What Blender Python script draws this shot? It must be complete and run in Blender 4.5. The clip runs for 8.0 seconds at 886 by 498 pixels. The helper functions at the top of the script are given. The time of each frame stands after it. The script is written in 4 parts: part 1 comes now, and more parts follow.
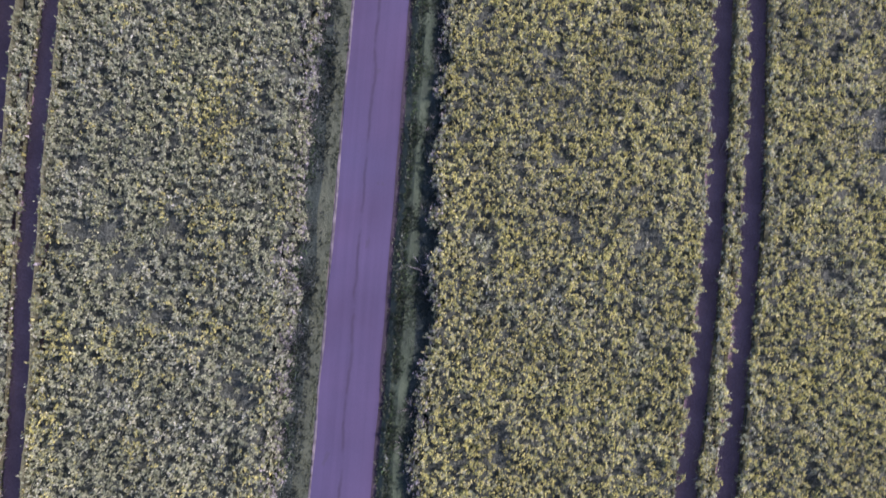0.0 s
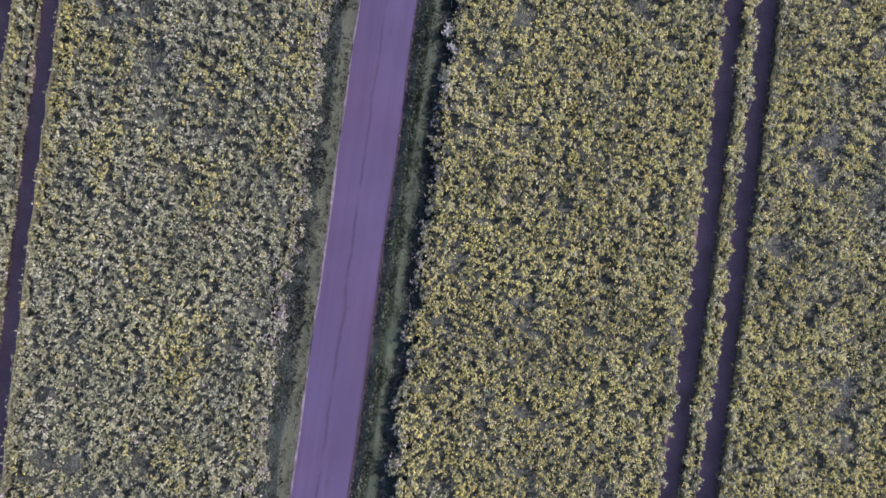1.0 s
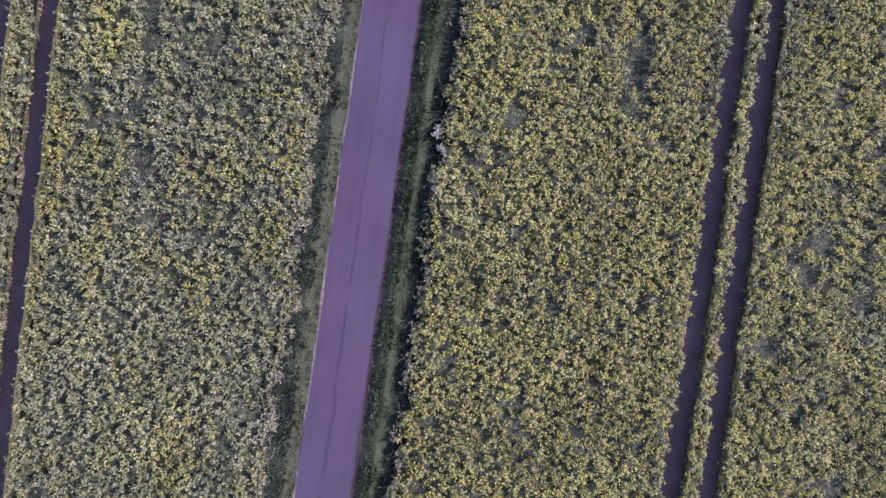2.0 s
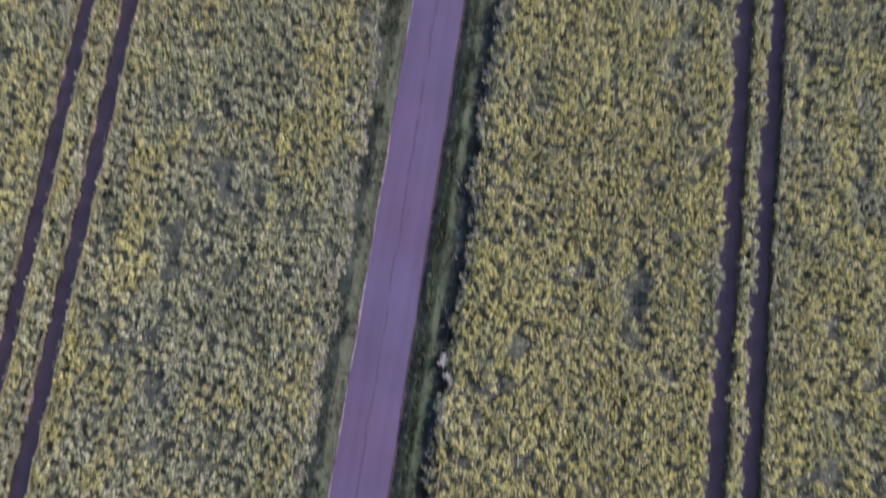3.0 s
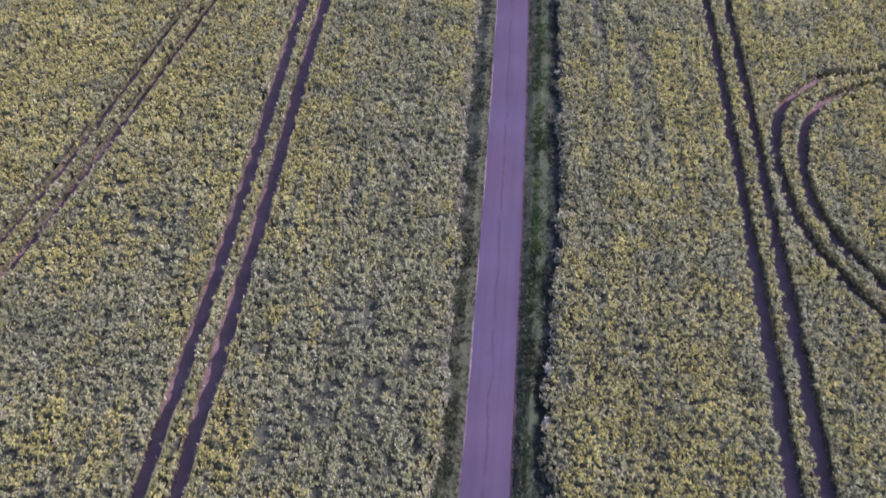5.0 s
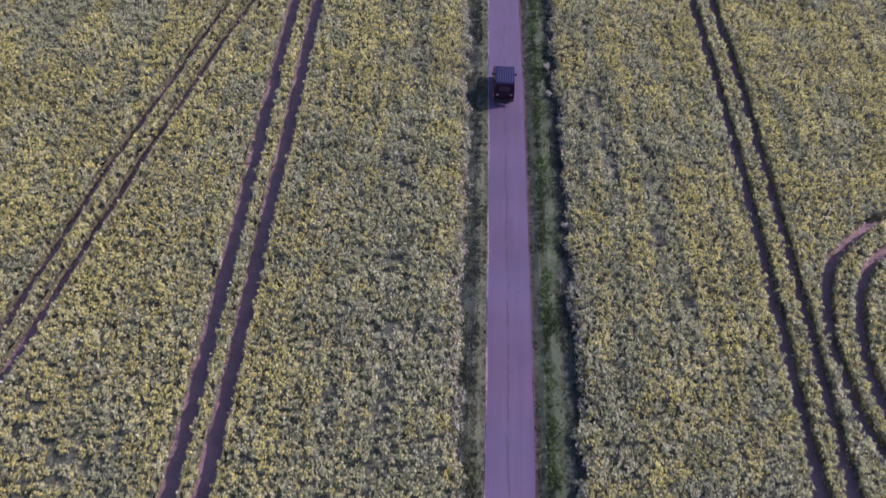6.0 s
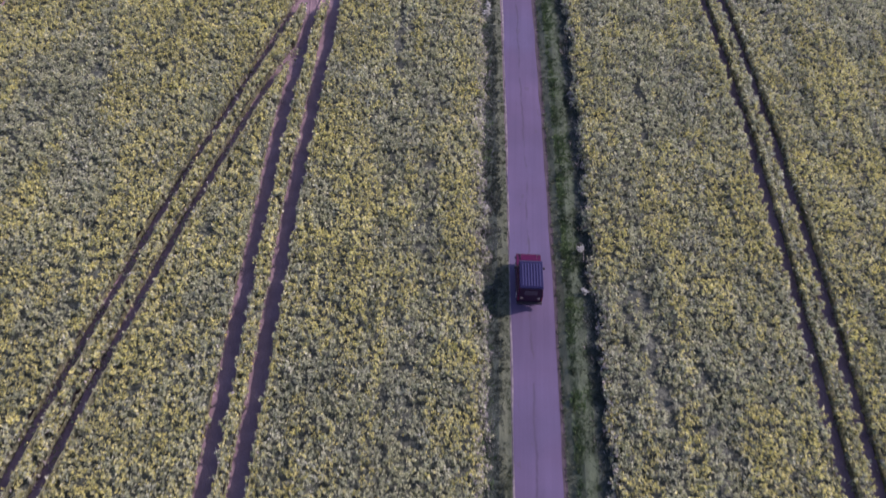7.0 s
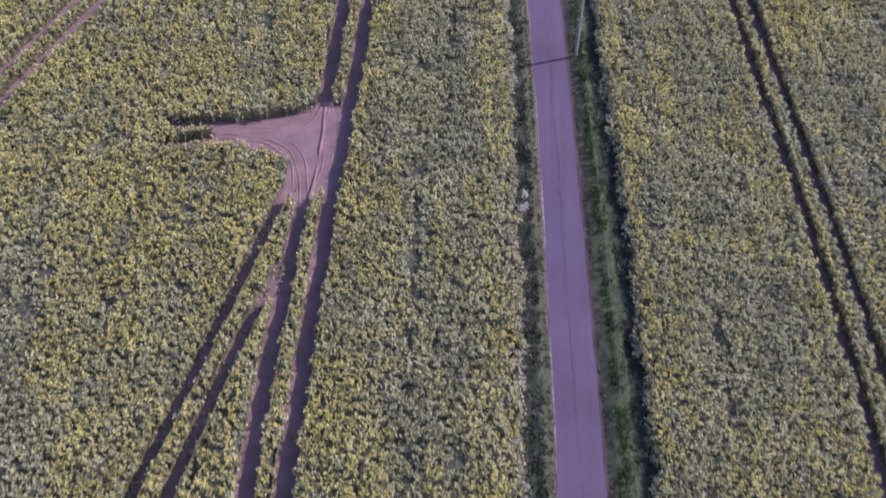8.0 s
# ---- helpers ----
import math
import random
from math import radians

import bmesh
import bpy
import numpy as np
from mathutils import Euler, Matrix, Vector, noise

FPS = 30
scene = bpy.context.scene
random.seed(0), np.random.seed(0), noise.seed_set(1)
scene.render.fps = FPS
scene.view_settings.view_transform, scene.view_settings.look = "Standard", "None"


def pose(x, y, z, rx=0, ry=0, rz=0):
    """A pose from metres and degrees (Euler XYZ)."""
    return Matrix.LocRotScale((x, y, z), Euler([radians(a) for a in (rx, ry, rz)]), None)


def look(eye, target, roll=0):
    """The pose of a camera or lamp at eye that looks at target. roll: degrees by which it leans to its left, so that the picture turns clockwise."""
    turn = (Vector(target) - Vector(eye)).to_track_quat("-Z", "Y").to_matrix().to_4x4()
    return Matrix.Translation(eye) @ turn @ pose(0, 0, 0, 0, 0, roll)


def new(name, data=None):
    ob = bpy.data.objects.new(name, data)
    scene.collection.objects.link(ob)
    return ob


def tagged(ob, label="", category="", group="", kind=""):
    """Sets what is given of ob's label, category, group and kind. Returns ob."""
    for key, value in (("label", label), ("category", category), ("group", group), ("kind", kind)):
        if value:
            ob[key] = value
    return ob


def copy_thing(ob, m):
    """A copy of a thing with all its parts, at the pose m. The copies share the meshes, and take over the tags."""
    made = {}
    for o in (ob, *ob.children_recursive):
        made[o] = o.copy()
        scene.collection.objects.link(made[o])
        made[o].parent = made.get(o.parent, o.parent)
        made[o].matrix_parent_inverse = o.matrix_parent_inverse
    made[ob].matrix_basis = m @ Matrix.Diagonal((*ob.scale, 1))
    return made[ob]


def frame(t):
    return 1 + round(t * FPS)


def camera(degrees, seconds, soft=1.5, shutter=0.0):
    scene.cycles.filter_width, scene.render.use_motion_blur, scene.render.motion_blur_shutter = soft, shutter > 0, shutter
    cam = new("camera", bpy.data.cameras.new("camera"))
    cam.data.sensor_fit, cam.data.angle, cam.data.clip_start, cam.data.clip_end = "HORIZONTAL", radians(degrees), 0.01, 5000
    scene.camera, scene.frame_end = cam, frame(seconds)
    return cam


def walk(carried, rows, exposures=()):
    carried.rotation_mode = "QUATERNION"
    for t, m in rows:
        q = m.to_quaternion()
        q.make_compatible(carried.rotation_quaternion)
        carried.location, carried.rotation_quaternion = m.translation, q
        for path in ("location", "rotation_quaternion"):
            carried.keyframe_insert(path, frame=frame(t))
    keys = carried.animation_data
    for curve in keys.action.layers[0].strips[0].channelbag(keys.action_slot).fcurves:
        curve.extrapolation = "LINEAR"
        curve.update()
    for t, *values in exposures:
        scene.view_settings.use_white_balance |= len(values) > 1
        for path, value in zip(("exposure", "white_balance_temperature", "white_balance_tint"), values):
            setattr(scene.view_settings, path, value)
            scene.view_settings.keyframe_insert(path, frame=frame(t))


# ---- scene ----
# The camera and its flight along the lane
cam = camera(55.00, 8.0, soft=1.5, shutter=0.19)
PATH = [
    (0, pose(2.365, -35.972, 43.497, 7.655, -2.870, 3.749)),
    (0.2, pose(2.661, -32.149, 44.144, 6.362, -2.847, 5.063)),
    (0.5, pose(3.061, -26.244, 44.693, 4.259, -2.546, 6.572)),
    (1, pose(3.051, -18.243, 45.092, 1.294, -2.254, 7.606)),
    (1.2, pose(3.036, -15.872, 45.134, 0.472, -2.134, 7.703)),
    (1.5, pose(2.890, -13.053, 45.215, -0.695, -2.106, 7.797)),
    (1.7, pose(2.831, -11.708, 45.238, -1.188, -2.069, 7.875)),
    (2.8, pose(2.335, -10.513, 45.910, 4.634, -2.323, 8.060)),
    (2.9, pose(2.207, -10.436, 46.093, 8.406, -2.400, 8.440)),
    (3, pose(2.081, -10.365, 46.236, 13.146, -2.434, 8.264)),
    (3.4, pose(1.543, -9.563, 46.370, 31.815, -2.382, 7.814)),
    (3.5, pose(1.466, -8.988, 46.340, 33.518, -2.401, 7.802)),
    (4, pose(1.769, -5.229, 47.255, 36.404, -1.723, 7.154)),
    (4.3, pose(1.176, 2.088, 48.375, 39.539, -1.572, 6.468)),
    (4.5, pose(0.417, 7.127, 48.514, 39.459, -1.599, 6.286)),
    (4.7, pose(-0.408, 11.763, 48.698, 38.799, -1.501, 6.063)),
    (5.8, pose(-4.336, 31.697, 47.351, 39.770, -1.846, 4.119)),
    (6, pose(-4.611, 35.625, 47.735, 39.381, -1.957, 3.410)),
    (6.5, pose(-5.527, 46.494, 48.404, 38.283, -1.672, 3.222)),
    (7, pose(-6.743, 58.702, 48.991, 36.934, -1.687, 3.130)),
    (7.5, pose(-8.080, 72.217, 49.463, 35.076, -1.658, 3.151)),
    (8, pose(-10.597, 86.696, 49.838, 32.395, -2.191, 2.979)),
]
walk(cam, PATH, exposures=[(0.0, 0.67, 6080, 49), (1.5, 0.61, 6290, 46), (3.0, 0.66, 6420, 41), (4.0, 0.74, 6340, 47), (6.2, 0.63, 6390, 51), (8.0, 0.63, 6400, 50)])

# ---- light ----
SUN_EL, SUN_AZ = radians(38), math.atan2(0.935, 0.355)
world = bpy.data.worlds.new("world")
scene.world = world
world.use_nodes = True
sky = world.node_tree.nodes.new("ShaderNodeTexSky")
sky.sky_type, sky.sun_disc = "NISHITA", False
sky.sun_elevation, sky.sun_rotation = SUN_EL, SUN_AZ
background = world.node_tree.nodes["Background"]
background.inputs[1].default_value = 0.15
world.node_tree.links.new(sky.outputs[0], background.inputs[0])
sun = new("sun", bpy.data.lights.new("sun", "SUN"))
sun.data.energy, sun.data.angle, sun.data.color = 3.5, radians(0.6), (1.0, 0.93, 0.82)
sun.matrix_world = look((93.5 * math.cos(SUN_EL), 35.5 * math.cos(SUN_EL), 100 * math.sin(SUN_EL)), (0, 0, 0))


# ---- materials ----
class Nodes:
    """A small builder for node materials."""

    def __init__(self, name, rough=0.8, metal=0.0):
        self.mat = bpy.data.materials.new(name)
        self.mat.use_nodes = True
        self.tree = self.mat.node_tree
        self.bsdf = self.tree.nodes["Principled BSDF"]
        self.bsdf.inputs["Roughness"].default_value = rough
        self.bsdf.inputs["Metallic"].default_value = metal
        self.geo = self.tree.nodes.new("ShaderNodeNewGeometry")
        self.tex = self.tree.nodes.new("ShaderNodeTexCoord")

    def link(self, a, b):
        self.tree.links.new(a, b)

    def noise(self, scale, detail=4.0, where=None, stretch=None):
        n = self.tree.nodes.new("ShaderNodeTexNoise")
        n.inputs["Scale"].default_value, n.inputs["Detail"].default_value = scale, detail
        src = where or self.tex.outputs["Object"]
        if stretch:
            mp = self.tree.nodes.new("ShaderNodeMapping")
            mp.inputs["Scale"].default_value = stretch
            self.link(src, mp.inputs[0])
            src = mp.outputs[0]
        self.link(src, n.inputs["Vector"])
        return n.outputs["Fac"]

    def ramp(self, fac, stops):
        r = self.tree.nodes.new("ShaderNodeValToRGB")
        while len(r.color_ramp.elements) < len(stops):
            r.color_ramp.elements.new(0.5)
        for e, (p, c) in zip(r.color_ramp.elements, stops):
            e.position, e.color = p, (*c, 1)
        self.link(fac, r.inputs[0])
        return r.outputs[0]

    def mix(self, fac, a, b, how="MIX"):
        m = self.tree.nodes.new("ShaderNodeMix")
        m.data_type, m.blend_type = "RGBA", how
        for k, v in ((0, fac), (6, a), (7, b)):
            if isinstance(v, (int, float)):
                m.inputs[k].default_value = v
            elif isinstance(v, tuple):
                m.inputs[k].default_value = (*v, 1)
            else:
                self.link(v, m.inputs[k])
        return m.outputs[2]

    def math(self, op, a, b=0.0):
        m = self.tree.nodes.new("ShaderNodeMath")
        m.operation = op
        for k, v in ((0, a), (1, b)):
            if isinstance(v, (int, float)):
                m.inputs[k].default_value = v
            else:
                self.link(v, m.inputs[k])
        return m.outputs[0]

    def color(self, c):
        if isinstance(c, tuple):
            self.bsdf.inputs["Base Color"].default_value = (*c, 1)
        else:
            self.link(c, self.bsdf.inputs["Base Color"])
        return self

    def lit_through(self, col, share):
        """Lets a share of the light pass through thin leaves."""
        t = self.tree.nodes.new("ShaderNodeBsdfTranslucent")
        self.link(col, t.inputs[0])
        m = self.tree.nodes.new("ShaderNodeMixShader")
        m.inputs[0].default_value = share
        self.link(self.bsdf.outputs[0], m.inputs[1])
        self.link(t.outputs[0], m.inputs[2])
        self.link(m.outputs[0], self.tree.nodes["Material Output"].inputs[0])
        return self

    def bump(self, fac, strength=0.4, distance=0.02):
        b = self.tree.nodes.new("ShaderNodeBump")
        b.inputs["Strength"].default_value, b.inputs["Distance"].default_value = strength, distance
        self.link(fac, b.inputs["Height"])
        self.link(b.outputs[0], self.bsdf.inputs["Normal"])
        return self


def leafy(name, stops, rough=0.6, through_light=0.25, cool=(0.55, 0.56, 0.62)):
    """Leaves, petals and blades: each one its own tone round that of its plant, some light let through."""
    n = Nodes(name, rough)
    sep = n.tree.nodes.new("ShaderNodeSeparateXYZ")
    n.link(n.tex.outputs["UV"], sep.inputs[0])
    own = n.math("MULTIPLY", n.geo.outputs["Random Per Island"], 0.52)
    col = n.ramp(n.math("ADD", own, n.math("MULTIPLY", sep.outputs[0], 0.48)), stops)
    big = n.noise(0.35, 3.0)
    col = n.mix(0.6, col, n.ramp(big, [(0.32, cool), (0.68, (1.0, 1.0, 0.92))]), "MULTIPLY")
    n.color(col).lit_through(col, through_light)
    return n.mat


PETAL = leafy("rapeseed_petal", [(0.05, (0.52, 0.5, 0.15)), (0.35, (0.66, 0.64, 0.18)), (0.6, (0.76, 0.745, 0.23)), (0.8, (0.83, 0.82, 0.35)), (0.95, (0.87, 0.865, 0.54))], 0.5, 0.45)
LEAF = leafy("rapeseed_leaf", [(0.05, (0.29, 0.335, 0.18)), (0.4, (0.41, 0.46, 0.25)), (0.7, (0.57, 0.62, 0.385)), (0.95, (0.76, 0.8, 0.62))], 0.5, 0.42, (0.62, 0.67, 0.76))
# darker leaf tones that put the shade below the flower heads into colour
LOWER = leafy("shade_toned_lower_leaf", [(0.05, (0.13, 0.16, 0.085)), (0.6, (0.25, 0.29, 0.16)), (0.95, (0.43, 0.48, 0.3))], 0.6, 0.3)
STEM = leafy("rapeseed_stem", [(0.05, (0.17, 0.17, 0.15)), (0.6, (0.34, 0.335, 0.31)), (0.95, (0.6, 0.58, 0.55))], 0.6, 0.1)
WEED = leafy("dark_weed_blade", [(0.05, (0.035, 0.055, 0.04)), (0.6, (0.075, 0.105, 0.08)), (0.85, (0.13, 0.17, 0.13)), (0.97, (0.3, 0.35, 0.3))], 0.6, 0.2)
GRASS = leafy("verge_grass_blade", [(0.1, (0.02, 0.038, 0.02)), (0.4, (0.05, 0.1, 0.038)), (0.75, (0.115, 0.21, 0.07)), (0.97, (0.22, 0.32, 0.14))], 0.6, 0.25)
PALE = leafy("pale_weed_leaf", [(0.05, (0.3, 0.34, 0.28)), (0.5, (0.46, 0.5, 0.43)), (0.95, (0.66, 0.7, 0.62))], 0.6, 0.25)
DRY = leafy("short_dry_grass_blade", [(0.05, (0.07, 0.1, 0.05)), (0.6, (0.118, 0.155, 0.08)), (0.95, (0.21, 0.24, 0.15))], 0.7, 0.15)


def soil_material():
    n = Nodes("dry_clay_soil", 0.95)
    a = n.noise(0.8, 6.0)
    b = n.noise(9.0, 6.0)
    col = n.ramp(a, [(0.3, (0.155, 0.114, 0.124)), (0.7, (0.225, 0.168, 0.18))])
    col = n.mix(0.5, col, n.ramp(b, [(0.3, (0.5, 0.48, 0.46)), (0.7, (1.0, 1.0, 1.0))]), "MULTIPLY")
    n.color(col).bump(b, 0.8, 0.06)
    return n.mat


# Lower leaves with the shade of the crop's gaps put into their colour.
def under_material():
    n = Nodes("shade_dark_lower_leaves", 0.8)
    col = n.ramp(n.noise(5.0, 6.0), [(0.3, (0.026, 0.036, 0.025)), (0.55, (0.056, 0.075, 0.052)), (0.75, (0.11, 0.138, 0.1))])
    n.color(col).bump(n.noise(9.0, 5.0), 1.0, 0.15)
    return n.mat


# Stalk tones for the added sheets that hold back sunlight in the crop's flanks.
def shade_sheet_material():
    n = Nodes("stalk_toned_shade_sheet", 0.85)
    col = n.ramp(n.noise(6.0, 5.0, stretch=(3, 3, 0.4)), [(0.3, (0.09, 0.1, 0.055)), (0.55, (0.19, 0.205, 0.11)), (0.75, (0.34, 0.35, 0.2))])
    n.color(col).bump(n.noise(7.0, 4.0, stretch=(3, 3, 0.4)), 1.0, 0.1).lit_through(col, 0.4)
    return n.mat


def far_material():
    n = Nodes("distant_rapeseed", 0.85)
    col = n.ramp(n.noise(2.5, 8.0), [(0.3, (0.042, 0.047, 0.027)), (0.5, (0.1, 0.106, 0.052)), (0.7, (0.165, 0.17, 0.078))])
    n.color(col).bump(n.noise(4.0, 6.0), 1.0, 0.4)
    return n.mat


def verge_material(name, dark, middle, pale):
    n = Nodes(name, 0.9)
    col = n.ramp(n.noise(2.0, 8.0, stretch=(1, 0.4, 1)), [(0.3, dark), (0.55, middle), (0.8, pale)])
    n.color(col).bump(n.noise(14.0, 5.0), 0.9, 0.06)
    return n.mat


def asphalt_material():
    n = Nodes("worn_asphalt", 0.85)
    sep = n.tree.nodes.new("ShaderNodeSeparateXYZ")
    n.link(n.tex.outputs["UV"], sep.inputs[0])
    across, along = sep.outputs[0], sep.outputs[1]
    patch = n.ramp(n.noise(0.22, 5.0), [(0.35, (0.071, 0.06, 0.104)), (0.65, (0.089, 0.076, 0.13))])
    grain = n.noise(24.0, 4.0)
    col = n.mix(0.35, patch, n.ramp(grain, [(0.3, (0.6, 0.6, 0.6)), (0.7, (1, 1, 1))]), "MULTIPLY")
    # darker seam that wanders along the middle, and fainter wheel marks
    wander = n.math("MULTIPLY", n.math("SUBTRACT", n.noise(0.35, 5.0), 0.5), 0.7)
    off = n.math("ABSOLUTE", n.math("ADD", n.math("ADD", across, 0.12), wander))
    broken = n.noise(0.5, 6.0, stretch=(1, 1, 1))
    seam = n.math("MULTIPLY", n.ramp(off, [(0.02, (1, 1, 1)), (0.11, (0, 0, 0))]), n.ramp(broken, [(0.38, (0, 0, 0)), (0.52, (1, 1, 1))]))
    col = n.mix(n.math("MULTIPLY", seam, 0.75), col, (0.048, 0.04, 0.062))
    streak = n.noise(1.0, 5.0, stretch=(2.2, 0.06, 1))
    col = n.mix(0.4, col, n.ramp(streak, [(0.35, (0.66, 0.64, 0.68)), (0.6, (1, 1, 1))]), "MULTIPLY")
    # slow change of tone, and small dark repairs and stains
    col = n.mix(1.0, col, n.ramp(n.noise(0.13, 3.0), [(0.35, (1.0, 0.9, 0.94)), (0.65, (0.88, 0.93, 1.0))]), "MULTIPLY")
    stain = n.noise(1.3, 5.0, stretch=(1, 0.5, 1))
    col = n.mix(n.math("MULTIPLY", n.math("GREATER_THAN", stain, 0.68), 0.4), col, (0.05, 0.045, 0.06))
    n.color(col).bump(grain, 0.5, 0.01)
    return n.mat


def grit_material():
    n = Nodes("sandy_road_edge", 0.95)
    n.color(n.ramp(n.noise(3.0, 6.0), [(0.35, (0.13, 0.12, 0.11)), (0.7, (0.29, 0.265, 0.25))])).bump(n.noise(30.0, 3.0), 0.6, 0.02)
    return n.mat


def paint(name, c, rough=0.25, metal=0.0, coat=0.0, gloss=0.5):
    n = Nodes(name, rough, metal)
    n.bsdf.inputs["Specular IOR Level"].default_value = gloss
    dust = n.noise(3.0, 5.0)
    n.color(n.mix(0.25, c, n.ramp(dust, [(0.3, (0.75, 0.75, 0.75)), (0.7, (1.0, 1.0, 1.0))]), "MULTIPLY"))
    n.bsdf.inputs["Coat Weight"].default_value = coat
    return n.mat


EARTH = verge_material("dark_earth_edge", (0.025, 0.02, 0.025), (0.042, 0.034, 0.04), (0.07, 0.058, 0.062))
# dark weeds in the west; in the east the tone paints the crop's shadow
SHADY = verge_material("weedy_and_shaded_ground", (0.018, 0.032, 0.023), (0.032, 0.054, 0.038), (0.06, 0.088, 0.064))
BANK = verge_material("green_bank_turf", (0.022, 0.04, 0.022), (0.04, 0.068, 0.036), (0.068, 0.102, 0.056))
SOIL, UNDER, SHADE_SHEET, FAR, TURF, ASPHALT, GRIT = soil_material(), under_material(), shade_sheet_material(), far_material(), verge_material("verge_turf", (0.04, 0.058, 0.034), (0.068, 0.09, 0.05), (0.1, 0.122, 0.074)), asphalt_material(), grit_material()
RED = paint("red_car_paint", (0.05, 0.002, 0.024), 0.25, 0.0, 0.0, 0.3)
ROOF = paint("dark_blue_roof_paint", (0.012, 0.012, 0.04), 0.25, 0.0, 0.0, 0.25)
RIB = paint("worn_blue_roof_rib", (0.03, 0.032, 0.08), 0.25, 0.0, 0.0, 0.3)
DARK = paint("dark_red_paint", (0.012, 0.003, 0.014), 0.4, 0.0, 0.1, 0.3)
BLACK = paint("black_plastic", (0.012, 0.012, 0.014), 0.5)
GLASS = paint("dark_tinted_glass", (0.01, 0.012, 0.018), 0.05, 0.0, 1.0)
RUBBER = paint("tyre_rubber", (0.02, 0.02, 0.02), 0.85)
STEEL = paint("grey_steel", (0.45, 0.45, 0.47), 0.4, 0.9)
LAMP = paint("clear_lamp_lens", (0.3, 0.25, 0.2), 0.15)
TAIL = paint("red_lamp_lens", (0.12, 0.008, 0.012), 0.2)


def wood_material():
    n = Nodes("weathered_pole_wood", 0.85)
    n.color(n.ramp(n.noise(6.0, 6.0, stretch=(6, 6, 0.4)), [(0.3, (0.16, 0.15, 0.14)), (0.7, (0.4, 0.39, 0.37))])).bump(n.noise(8.0, 4.0, stretch=(8, 8, 0.3)), 0.6, 0.02)
    return n.mat


WOOD = wood_material()


# ---- plan: the lane, the crop edges and the wheel tracks ----
def lane(y):
    """The middle of the lane, which bends slowly to the west."""
    u = np.clip(y, -60, 165) / 50
    return 0.052 + 0.031 * u - 0.192 * u * u - 0.061 * u**3


def narrowing(y):
    """From 0 to 1 where the lane grows narrower to the north."""
    t = np.clip((y - 85) / 45, 0, 1)
    return t * t * (3 - 2 * t)


def hashed(i, j, seed):
    v = np.sin(i * 127.1 + j * 311.7 + seed * 74.7) * 43758.5453
    return v - np.floor(v)


def field_noise(x, y, size, seed):
    """Smooth noise from 0 to 1 with lumps of the given size in metres."""
    x, y = x / size, y / size
    i, j = np.floor(x), np.floor(y)
    u, v = x - i, y - j
    u, v = u * u * (3 - 2 * u), v * v * (3 - 2 * v)
    a, b = hashed(i, j, seed), hashed(i + 1, j, seed)
    c, d = hashed(i, j + 1, seed), hashed(i + 1, j + 1, seed)
    return (a * (1 - u) + b * u) * (1 - v) + (c * (1 - u) + d * u) * v


def ease(y, a, b):
    t = np.clip((y - a) / (b - a), 0, 1)
    return t * t * (3 - 2 * t)


def wider(y):
    """From 0 to 1 where the eastern bank is broader."""
    return ease(y, 46, 62) - 0.4 * ease(y, 115, 135)


def tidy(y):
    """From 0 to 1 where the western verge is short grass up to the crop."""
    return ease(y, 4, 14) - ease(y, 56, 68)


def west_edge(y):
    return lane(y) - 3.0 - 0.25 * ease(y, 56, 66) - 0.3 * (field_noise(y * 0 + 3, y, 6.0, 5) - 0.5) - 0.6 * (field_noise(y * 0, y, 1.1, 6) - 0.5)


def east_edge(y):
    return lane(y) + 3.5 + 0.75 * wider(y) + 0.35 * (field_noise(y * 0 + 3, y, 7.0, 7) - 0.5) + 0.7 * (field_noise(y * 0, y, 1.1, 8) - 0.5)


